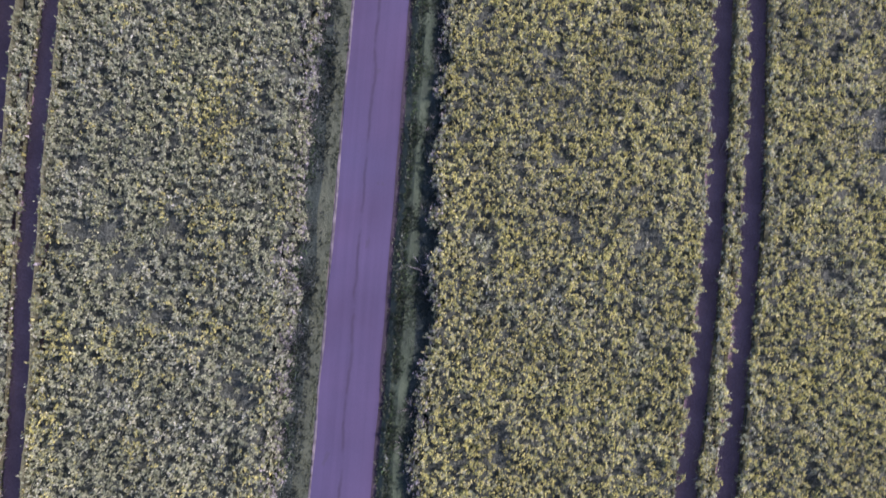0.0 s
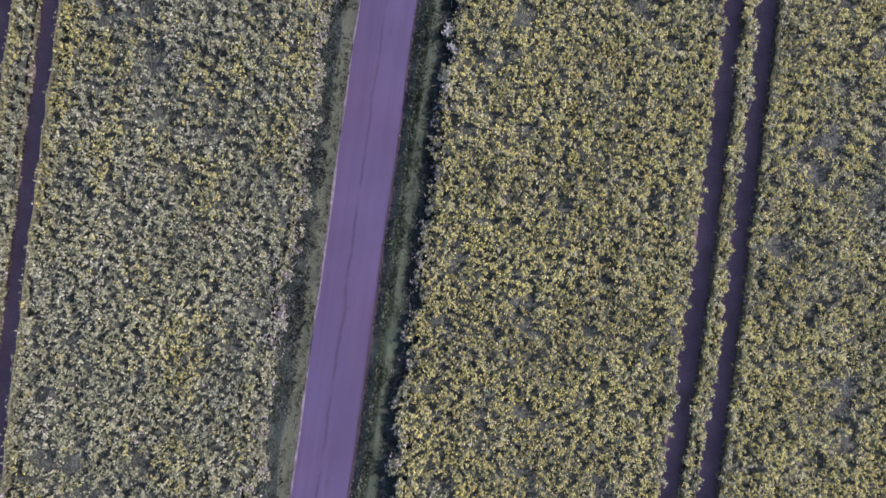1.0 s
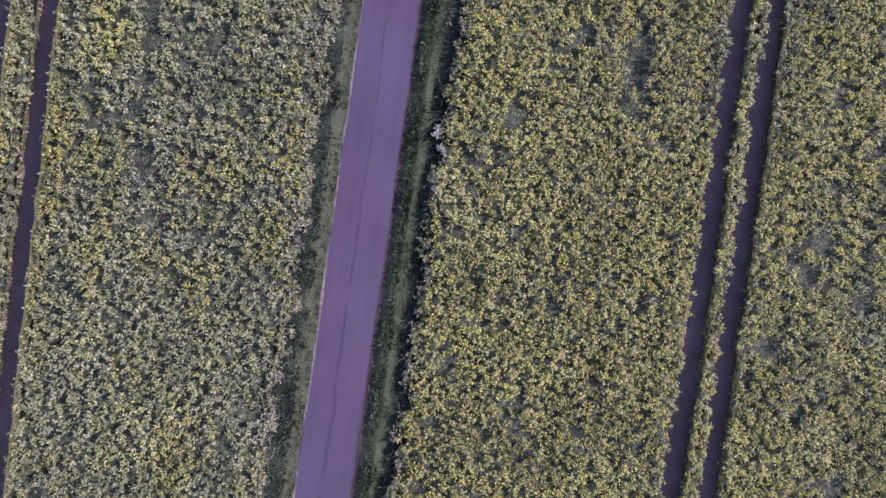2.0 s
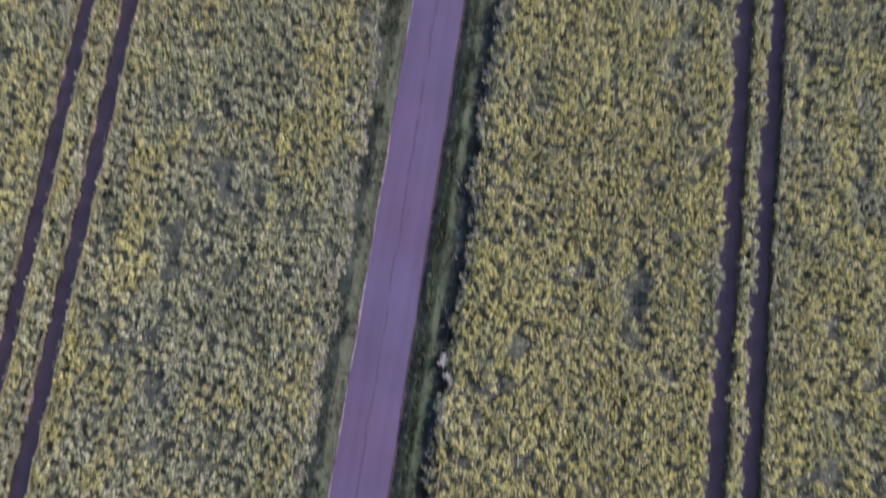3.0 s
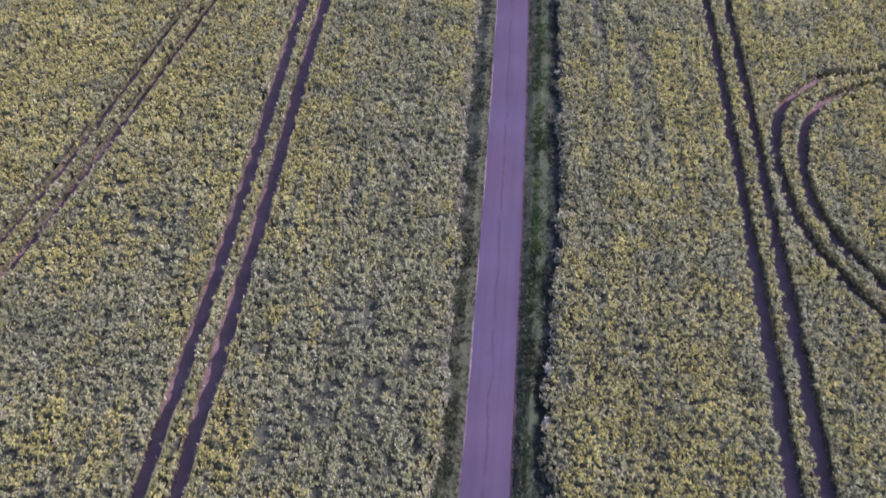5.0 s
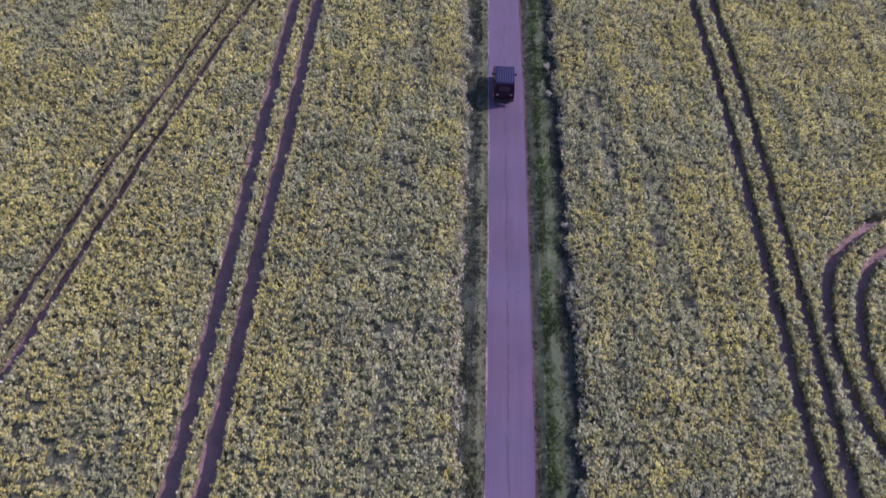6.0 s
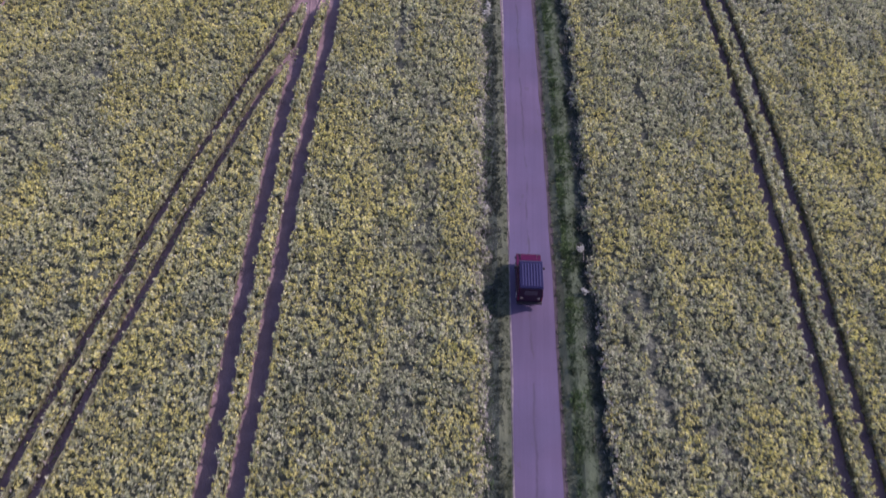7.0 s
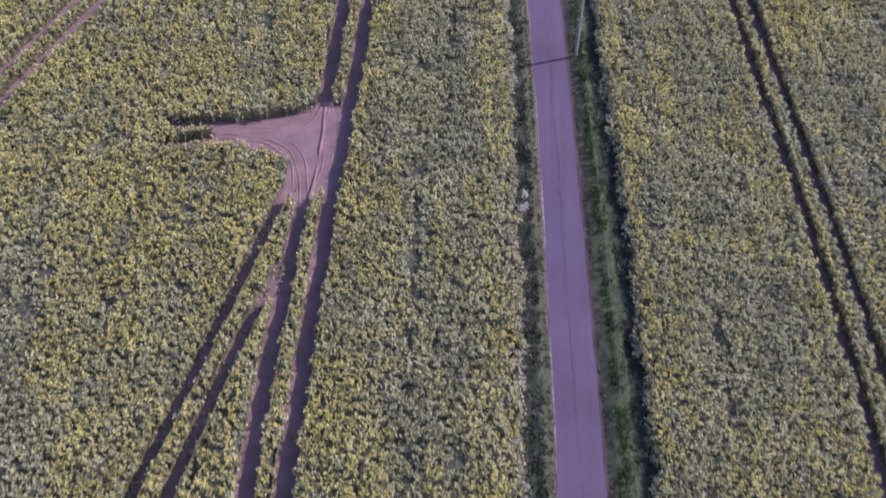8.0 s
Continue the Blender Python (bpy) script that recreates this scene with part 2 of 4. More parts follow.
# Wheel tracks of the tractor, each as (half width, points)
TRACKS = [
    (0.54, [(-17.4, -60), (-19.1, -20), (-19.7, 0), (-20.0, 12), (-20.1, 24), (-20.1, 40), (-20.0, 55), (-20.2, 70), (-20.6, 87), (-20.9, 103), (-20.8, 113), (-20.2, 128), (-19.8, 145), (-19.2, 165)]),
    (0.55, [(-14.8, -60), (-15.9, -40), (-16.6, -30), (-17.0, -15), (-17.3, 0), (-17.8, 20), (-18.0, 40), (-18.1, 60), (-18.4, 80), (-18.7, 100), (-18.6, 120), (-18.1, 133), (-17.7, 150), (-17.2, 165)]),
    (0.48, [(15.6, -60), (17.2, -40), (18.1, -29), (18.4, -18), (18.4, 0), (18.3, 20), (18.2, 45), (18.1, 60)]),
    (0.36, [(18.1, 60), (17.9, 75), (17.5, 90), (17.0, 101), (16.4, 111), (15.6, 121), (14.6, 130), (13.4, 141), (10.8, 165)]),
    (0.48, [(17.6, -60), (19.2, -40), (20.1, -29), (20.3, -18), (20.2, 0), (20.3, 25), (20.2, 45), (20.0, 60)]),
    (0.36, [(20.0, 60), (19.8, 75), (19.5, 90), (19.0, 101), (18.3, 111), (17.4, 121), (16.4, 130), (15.1, 141), (12.6, 165)]),
    (0.45, [(-41.0, 30), (-38.2, 42), (-36.2, 52), (-34.5, 60), (-32.8, 70), (-31.2, 80), (-29.3, 90), (-27.2, 100), (-24.7, 110), (-22.3, 120), (-21.8, 122.5)]),
    (0.45, [(-39.0, 30), (-36.4, 42), (-34.4, 51), (-32.6, 60), (-30.8, 70), (-29.1, 80), (-27.3, 90), (-25.2, 100), (-22.9, 110), (-21.0, 116)]),
    (0.27, [(65, 90), (35, 82.2), (31.2, 81), (28.2, 80.2)]),
    (0.41, [(28.2, 80.2), (26.6, 79.6), (23.1, 76), (21.9, 73), (21.3, 69.5), (21.4, 65.5), (22.3, 61), (23.9, 57.8), (26.2, 54.3), (28.3, 52), (32.2, 49.2), (45, 42.5)]),
    (0.27, [(65, 88), (34.6, 80.3), (29.4, 78.6)]),
    (0.41, [(29.4, 78.6), (26.5, 76.6), (24.4, 73.4), (23.4, 69.8), (23.2, 66), (23.9, 62.4), (26.1, 58.2), (28.7, 54.7), (32.4, 51.8), (45, 45)]),
    (0.44, [(-19.6, 130.2), (-23.7, 128.7), (-27.0, 128), (-31, 127.6)]),
    (0.42, [(-20.6, 125.2), (-24.6, 126.2), (-26.8, 126.5), (-30.6, 125.7)]),
    (0.6, [(-35, 151), (-40, 139.5), (-42.2, 133.9), (-44.1, 129), (-53, 106)]),
    (0.6, [(-37, 151), (-42.1, 139.4), (-45.1, 131.8), (-55, 107)]),
]
# Bare trampled ground where the tracks meet
BARE = [
    [(-27.8, 127.7), (-24.8, 128.7), (-21.3, 130.0), (-20.4, 130.9), (-19.0, 131.0), (-18.4, 129.6), (-18.0, 125.3), (-18.4, 122.4), (-19.4, 122.2), (-20.0, 121.9), (-21.4, 121.5), (-21.9, 122.9), (-22.0, 124.8), (-22.2, 125.8), (-23.2, 126.2), (-25.7, 126.3), (-27.6, 126.2)],
]


# Places where the crop is thin and flowers little: (x, y, half widths)
THIN = [
    (-38.6, 108, 3.0, 5.0), (-41.5, 98, 3.0, 3.5), (-38, 112, 2.5, 3.0), (27.4, 110, 3.0, 3.0), (-14.9, 84.2, 1.6, 2.4), (11.3, 70.7, 0.8, 1.0), (-11.7, 128.8, 1.6, 4.0),
    (-13.1, 136, 1.0, 3.5), (4.4, 121.5, 0.7, 4.5), (8.5, 113, 2.0, 4.5), (-11.7, 104.5, 1.2, 3.0), (-34.6, 99, 1.6, 1.8), (-16.2, 97.7, 0.9, 1.8), (20.9, 136, 2.2, 3.0),
    (24.9, 143.6, 2.0, 2.5), (3.5, 138, 0.6, 4.0), (10.1, 125, 1.2, 3.0), (5.2, 131, 0.7, 3.0), (-22.9, 53.8, 1.3, 2.2), (-23.4, 43, 2.0, 2.0), (-13, 43.3, 1.2, 1.7),
    (-7.4, 41.7, 0.9, 3.2), (-30.3, 46.5, 2.0, 2.2), (-7.7, 33.6, 0.8, 3.0), (-8.3, 16.4, 1.0, 2.6), (-9.0, 9.5, 0.9, 2.4), (-8.3, 28.7, 0.6, 4.5), (-5.7, 40, 0.5, 4.5),
    (-5.7, -10.4, 0.5, 0.8), (11.3, -16.8, 0.6, 0.9), (7.7, -3.8, 0.7, 0.7), (27.4, -12.8, 1.0, 2.0), (5.4, -4.6, 0.7, 2.0), (-14, -11.4, 0.6, 0.7), (-11, -8.7, 0.6, 0.6),
    (-5.6, -27.1, 1.0, 1.4), (-11.5, -32.4, 2.0, 2.0), (9.5, -36.5, 0.6, 0.6), (6.2, -29.4, 0.8, 0.8), (24.6, -30.4, 1.2, 1.6), (-13.3, -25.9, 2.0, 4.0),
]


# Stretches that flower less and look greyer
GREY = [(-10, -16, 7, 14), (-8, 38, 3.5, 22), (9, 118, 2.5, 22), (27, 128, 6, 10), (-38, 104, 6, 9), (-12, 128, 2.5, 14), (26, -15, 4, 12)]


def smooth_line(pts, step=0.5):
    """A polyline rounded by a Catmull-Rom spline."""
    p = np.array([pts[0], *pts, pts[-1]], float)
    out = []
    for k in range(1, len(p) - 2):
        a, b, c, d = p[k - 1 : k + 3]
        n = max(2, int(np.linalg.norm(c - b) / step))
        for t in np.arange(n) / n:
            out.append(0.5 * (2 * b + (c - a) * t + (2 * a - 5 * b + 4 * c - d) * t * t + (3 * b - a - 3 * c + d) * t**3))
    out.append(p[-2])
    return np.array(out)


LINES = [(w, smooth_line(p)) for w, p in TRACKS]
# older tracks in which low leaves have grown again
REGROWN = [line for w, line in LINES if w in (0.27, 0.45)]


def to_tracks(x, y):
    """How far each place lies outside the nearest wheel track's edge or bare ground; negative within it."""
    best = np.full(x.shape, 9.0)
    for w, line in LINES:
        lo, hi = line.min(0) - 2, line.max(0) + 2
        near = np.where((x > lo[0]) & (x < hi[0]) & (y > lo[1]) & (y < hi[1]))[0]
        for k in range(0, len(near), 20000):
            s = near[k : k + 20000]
            got = np.full(len(s), 81.0)
            for j in range(0, len(line), 60):
                seg = line[j : j + 61]
                a, b = seg[:-1], seg[1:]
                if len(a) == 0:
                    continue
                pick = np.where((x[s] > seg[:, 0].min() - 2) & (x[s] < seg[:, 0].max() + 2) & (y[s] > seg[:, 1].min() - 2) & (y[s] < seg[:, 1].max() + 2))[0]
                if len(pick) == 0:
                    continue
                q = np.stack([x[s][pick], y[s][pick]], 1)[:, None]
                v = (b - a)[None]
                t = np.clip(((q - a) * v).sum(-1) / (v * v).sum(-1), 0, 1)[..., None]
                got[pick] = np.minimum(got[pick], ((q - a - t * v) ** 2).sum(-1).min(1))
            best[s] = np.minimum(best[s], np.sqrt(got) - w)
    for ring in BARE:
        inside = np.zeros(x.shape, bool)
        for (ax, ay), (bx, by) in zip(ring, ring[1:] + ring[:1]):
            cross = (ay > y) != (by > y)
            inside ^= cross & (x < (bx - ax) * (y - ay) / (by - ay + 1e-9) + ax)
        best[inside] = -0.3
    return best


# ---- mesh helpers ----
def mesh_from(name, verts, quads, materials, index=None, uv=None, tris=False):
    me = bpy.data.meshes.new(name)
    n = 3 if tris else 4
    verts, quads = np.asarray(verts, np.float32), np.asarray(quads, np.int32)
    me.vertices.add(len(verts))
    me.vertices.foreach_set("co", verts.ravel())
    me.loops.add(quads.size)
    me.loops.foreach_set("vertex_index", quads.ravel())
    me.polygons.add(len(quads))
    me.polygons.foreach_set("loop_start", np.arange(0, quads.size, n, dtype=np.int32))
    for m in materials:
        me.materials.append(m)
    if index is not None:
        me.polygons.foreach_set("material_index", np.asarray(index, np.int32))
    if uv is not None:
        layer = me.uv_layers.new(name="plan")
        layer.data.foreach_set("uv", np.asarray(uv, np.float32)[quads.ravel()].ravel())
    me.update(calc_edges=True)
    me.shade_flat()
    return me


def strip(name, y, columns, materials, bands=None):
    """A long sheet along the lane: columns are (offset from the lane's middle, height), each a number or an array along y; bands name the material between them."""
    xs = np.stack([lane(y) + c[0] for c in columns], 1)
    zs = np.stack([c[1] + y * 0 for c in columns], 1)
    us = np.stack([c[0] + y * 0 for c in columns], 1)
    m = len(columns)
    verts = np.stack([xs, np.repeat(y[:, None], m, 1), zs], -1).reshape(-1, 3)
    i = np.arange(len(y) - 1)[:, None] * m + np.arange(m - 1)[None]
    i = i.ravel()
    quads = np.stack([i, i + 1, i + m + 1, i + m], 1)
    uv = np.stack([us.ravel(), np.repeat(y, m)], 1)
    index = None if bands is None else np.tile(bands, len(y) - 1)
    return new(name, mesh_from(name, verts, quads, materials, index, uv))


rng = np.random.default_rng(4)


def flecks(centre, size, tilt, rise=0.0):
    """Small three-cornered petals and leaf tips round the centres, turned and tilted at random."""
    n = len(centre)
    turn = rng.uniform(0, 2 * np.pi, n)
    a, b = rng.normal(0, tilt, n), rng.normal(0, tilt, n)
    out = []
    for k, far in ((0, 0.72), (1, 0.6), (2, 0.66)):
        t = turn + k * 2.1 + rng.uniform(-0.3, 0.3, n)
        c, s = np.cos(t), np.sin(t)
        out.append(centre + np.stack([c, s, a * c + b * s + (rise if k == 2 else 0.0)], 1) * (size * far)[:, None])
    return np.stack(out, 1).reshape(-1, 3)


# ---- setting: ground, lane, verges ----
def build_ground():
    g = 40.0
    n = 101
    c = (np.arange(n) - 50) * g
    X, Y = np.meshgrid(c, c + 40, indexing="ij")
    verts = np.stack([X.ravel(), Y.ravel(), np.zeros(n * n)], 1)
    i = (np.arange(n - 1)[:, None] * n + np.arange(n - 1)[None]).ravel()
    quads = np.stack([i, i + n, i + n + 1, i + 1], 1)
    tagged(new("ground", mesh_from("ground", verts, quads, [SOIL])), "bare brown clay soil under the crop", "ground", kind="structure")


def build_lane():
    y = np.arange(-400, 500.1, 0.5)
    wob = 0.1 * (field_noise(y * 0, y, 2.5, 11) - 0.5) + 0.08 * narrowing(y)
    wob2 = 0.14 * (field_noise(y * 0 + 9, y, 2.0, 12) - 0.5) - 0.16 * narrowing(y)
    cols = [(-1.5 + wob, 0.0), (-1.48 + wob, 0.05), (-0.75, 0.058), (0.0, 0.062), (0.75, 0.058), (1.46 + wob2, 0.05), (1.5 + wob2, 0.0)]
    tagged(strip("road", y, cols, [ASPHALT]), "narrow lane of worn grey asphalt", "road", kind="structure")
    g = 0.08 * (field_noise(y * 0, y, 0.9, 13) - 0.5)
    cols = [(-1.6 + g + 0.08 * narrowing(y), 0.004), (-1.56 + g + 0.08 * narrowing(y), 0.034), (-1.478 + wob, 0.056)]
    tagged(strip("road_edge_west", y, cols, [GRIT]), "pale sandy grit along the lane's edge", "road edge", kind="structure")
    cols = [(1.47 + wob2, 0.056), (1.56 + g - 0.16 * narrowing(y), 0.05), (1.68 + g - 0.16 * narrowing(y), 0.01)]
    tagged(strip("road_edge_east", y, cols, [EARTH]), "thin dark line of bare earth beside the asphalt", "road edge", kind="structure")


def build_verges():
    y = np.arange(-400, 500.1, 0.5)
    def lump(a, s, k):
        return a * (field_noise(y * 0 + k, y, s, 20 + k) - 0.5)
    w = wider(y)
    west = [(-4.6, 0.01), (-3.5, 0.03), (-3.1, 0.1 + lump(0.1, 1.5, 1)), (-2.35 - 0.5 * tidy(y) + lump(0.3, 2.2, 7), 0.08 + lump(0.08, 1.1, 2)), (-1.85, 0.03), (-1.6, 0.012)]
    east = [(1.15, 0.006), (1.7 + lump(0.1, 1.6, 8), 0.04 + lump(0.04, 1.1, 3)), (2.05 + 0.12 * w + lump(0.2, 2.1, 9), 0.24 + lump(0.14, 1.4, 4)), (2.45 + 0.3 * w, 0.3 + lump(0.16, 1.2, 5)), (2.95 + 0.6 * w + lump(0.3, 1.9, 10), 0.1 + lump(0.08, 1.3, 6)), (4.0 + 0.7 * w, 0.02), (5.0 + 0.7 * w, 0.01)]
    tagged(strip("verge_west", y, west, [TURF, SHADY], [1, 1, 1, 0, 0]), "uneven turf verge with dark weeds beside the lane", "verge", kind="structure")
    # the outer eastern bands take the tone that carries the crop's shadow
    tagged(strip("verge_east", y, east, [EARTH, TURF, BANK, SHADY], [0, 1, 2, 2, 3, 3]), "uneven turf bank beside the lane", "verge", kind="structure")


def grass(name, label, bands, y0=-48, y1=154):
    """Tussocks of blades in bands along the lane: (from, to, tussocks per square metre, blades each, spread, shortest, tallest, material index)."""
    parts, index, tones = [], [], []
    for a, b, per, blades, spread, lo, hi, mi in bands:
        n = int((b - a) * (y1 - y0) * per)
        y = rng.uniform(y0, y1, n)
        u = rng.uniform(a, b, n)
        x = lane(y) + u + np.where(u > 1.7, 0.6 * wider(y) * np.clip(u - 1.7, 0, 1), 0)
        on_bank = (u < 0) | (u > 1.56 - 0.16 * narrowing(y))
        keep = on_bank & ((field_noise(x, y, 1.1, 31) + field_noise(x, y, 0.4, 32)) * 0.5 + rng.uniform(-0.15, 0.15, n) > (0.22 if mi in (0, 2) else 0.36))
        x, y, u = x[keep], y[keep], u[keep]
        n = len(x)
        tall = rng.uniform(lo, hi, n) * (0.5 + 0.9 * field_noise(x, y, 1.2, 33))
        tone = np.clip(1.5 * field_noise(x, y, 1.1, 34) - 0.45 + rng.uniform(0, 0.4, n), 0, 1)
        x, y, u, tall, tone = (np.repeat(q, blades) for q in (x, y, u, tall, tone))
        n = len(x)
        h = tall * rng.uniform(0.6, 1.2, n)
        rise = 0.05 + 0.25 * np.exp(-(((u - 2.2) / 0.4) ** 2))
        t = rng.uniform(0, 2 * np.pi, n)
        wide = np.stack([np.cos(t), np.sin(t), t * 0], 1) * (rng.uniform(0.025, 0.06, n) * (0.4 if mi == 3 else 1.0))[:, None]
        out = rng.uniform(0, 2 * np.pi, n)
        lean = rng.uniform(0.1, 1.1, n) * h
        near = spread * np.sqrt(rng.uniform(0, 1, n))
        foot = np.stack([x + near * np.cos(out), y + near * np.sin(out), rise - 0.03], 1)
        tip = foot + np.stack([lean * np.cos(out), lean * np.sin(out), h], 1)
        parts.append(np.stack([foot - wide, foot + wide, tip], 1).reshape(-1, 3))
        if mi == 2 and a < 0:
            index.append(np.where(rng.uniform(0, 1, n) < 0.7 * tidy(y), 1, 2))
        elif mi == 0 and a > 0:
            index.append(np.where(rng.uniform(0, 1, n) < 0.3 + 0.7 * wider(y), 0, np.where(rng.uniform(0, 1, n) < 0.35, 1, 2)))
        else:
            index.append(np.full(n, mi))
        tones.append(np.repeat(tone, 3))
    v = np.concatenate(parts)
    q = np.arange(len(v)).reshape(-1, 3)
    tone = np.concatenate(tones)
    me = mesh_from(name, v, q, [GRASS, DRY, WEED, STEM], np.concatenate(index), uv=np.stack([tone, tone], 1), tris=True)
    tagged(new(name, me), label, "grass", kind="stuff")


# ---- the crop ----
X0, X1, Y0, Y1 = -52.0, 41.0, -47.0, 150.0


def in_view(x, y):
    """The stretch of field along the flight that is planted in full."""
    west = np.interp(y, [-47, -5, 10, 40, 70, 150], [-20, -23, -29, -41.5, -50, -51])
    east = np.interp(y, [-47, -20, 0, 40, 80, 110, 150], [31, 33, 31, 34, 40, 39, 32])
    return (x > west) & (x < east)


def crop_height(x, y):
    return 0.86 + 0.16 * field_noise(x, y, 5.0, 41) + 0.3 * field_noise(x, y, 0.8, 42)


def sow(side):
    """Where the plants of one field stand, and how each has grown."""
    gap = 0.395
    nx, ny = int((X1 - X0) / gap), int((Y1 - Y0) / gap)
    gx, gy = np.meshgrid(np.arange(nx), np.arange(ny), indexing="ij")
    x = (X0 + (gx + rng.uniform(-0.38, 0.38, gx.shape) + 0.5 * (gy % 2)) * gap).ravel()
    y = (Y0 + (gy + rng.uniform(-0.45, 0.45, gy.shape)) * gap).ravel()
    # a second, closer sowing that is kept along the open edges alone
    x2 = rng.uniform(X0, X1, int(len(x) * 1.2))
    y2 = rng.uniform(Y0, Y1, len(x2))
    rim = np.concatenate([np.zeros(len(x), bool), np.ones(len(x2), bool)])
    x, y = np.concatenate([x, x2]), np.concatenate([y, y2])
    room = (west_edge(y) - x) if side < 0 else (x - east_edge(y))
    ok = in_view(x, y) & (room > 0)
    x, y, room, rim = x[ok], y[ok], room[ok], rim[ok]
    free = to_tracks(x, y)
    ok = ~rim | (np.minimum(free, room) < 0.4)
    x, y, room, free = x[ok], y[ok], room[ok], free[ok]
    ok = free + 0.08 * rng.normal(size=len(x)) + 0.3 * (field_noise(x, y, 0.8, 50) - 0.5) > 0.11
    x, y, room, free = x[ok], y[ok], room[ok], free[ok]
    # gaps and thin places; the drill rows come up unevenly
    hole = 0.5 * field_noise(x, y, 0.55, 51) + 0.32 * field_noise(x, y, 1.5, 52) + 0.18 * field_noise(x, y, 7.0, 53)
    rows = field_noise(x - lane(y), y * 0.06, 0.6, 64) - 0.5
    uneven = np.clip(2.2 * field_noise(x, y, 14.0, 65) - 0.3, 0.15, 1)
    off = np.abs(x - lane(y))
    uneven = np.maximum(uneven, 1.1 * np.exp(-(((off - 8) / 3.5) ** 2)) * np.clip((y - 10) / 40, 0, 1) * (0.4 + 0.6 * field_noise(x, y, 9.0, 66)))
    # long sparse seed rows on both sides of the lane
    sparse = np.clip(field_noise(x - lane(y), y * 0.02, 0.75, 68) * 3.2 - 1.7, 0, 1) * np.exp(-(((off - 9) / 3.2) ** 4)) * np.where(x < 0, ease(y, 10, 30), ease(y, 55, 85)) * (0.45 + 0.55 * field_noise(x, y, 5.0, 69))
    thin, grey = x * 0, x * 0
    for cx, cy, rx, ry in THIN:
        thin += np.exp(-(((x - cx) / rx) ** 2) - ((y - cy) / ry) ** 2)
    for cx, cy, rx, ry in GREY:
        grey += np.exp(-(((x - cx) / rx) ** 2) - ((y - cy) / ry) ** 2)
    hole += 0.22 * rows * uneven - 0.26 * sparse - 0.12 * thin - 0.05 * grey
    full = (hole + rng.normal(0, 0.04, len(x)) > 0.27 - 0.08 * ease(y, 35, 75)) | (free < 0.4) | (room < 0.6)
    ok = full | (rng.uniform(0, 1, len(x)) < 0.6)
    x, y, room, free, hole, rows, uneven, thin, grey, sparse, full = (q[ok] for q in (x, y, room, free, hole, rows, uneven, thin, grey, sparse, full))
    n = len(x)
    fringe = 0.85 + 0.6 * (field_noise(x * 0, y, 4.0, 56) - 0.4) if side < 0 else 0.55
    border = np.clip(room / fringe, 0, 1)
    h = crop_height(x, y) * rng.uniform(0.9, 1.1, n) * (0.5 + 0.5 * border) * np.where(free < 0.4, 0.95, np.clip(0.7 + 0.7 * hole, 0.78, 1.08) * (1 + 0.2 * rows * uneven))
    h *= np.where(full, 1, rng.uniform(0.4, 0.75, n))
    bloom = 0.33 * field_noise(x, y, 3.0, 61) + 0.23 * field_noise(x, y, 11.0, 62) + 0.44 * field_noise(x, y, 1.1, 63)
    bloom += 0.7 * rows * uneven - 0.6 * sparse - 0.5 * thin - 0.3 * grey + np.where(x > 0, 0.3, -0.16) * ease(-y, -12, 8) - 0.02 - 0.08 * ease(y, 15, 45) + 0.09 * ease(y, 40, 80) * ease(np.abs(x + 2), 13, 22)
    bloom = np.clip((bloom - 0.19) * 2.7, 0.06, 0.97) * np.clip(border * 1.3 - 0.3, 0.1, 1) * np.where(free < 0.5, 0.6, 1.0) * np.where(full, 1, 0.2)
    return x, y, room, free, border, h, bloom


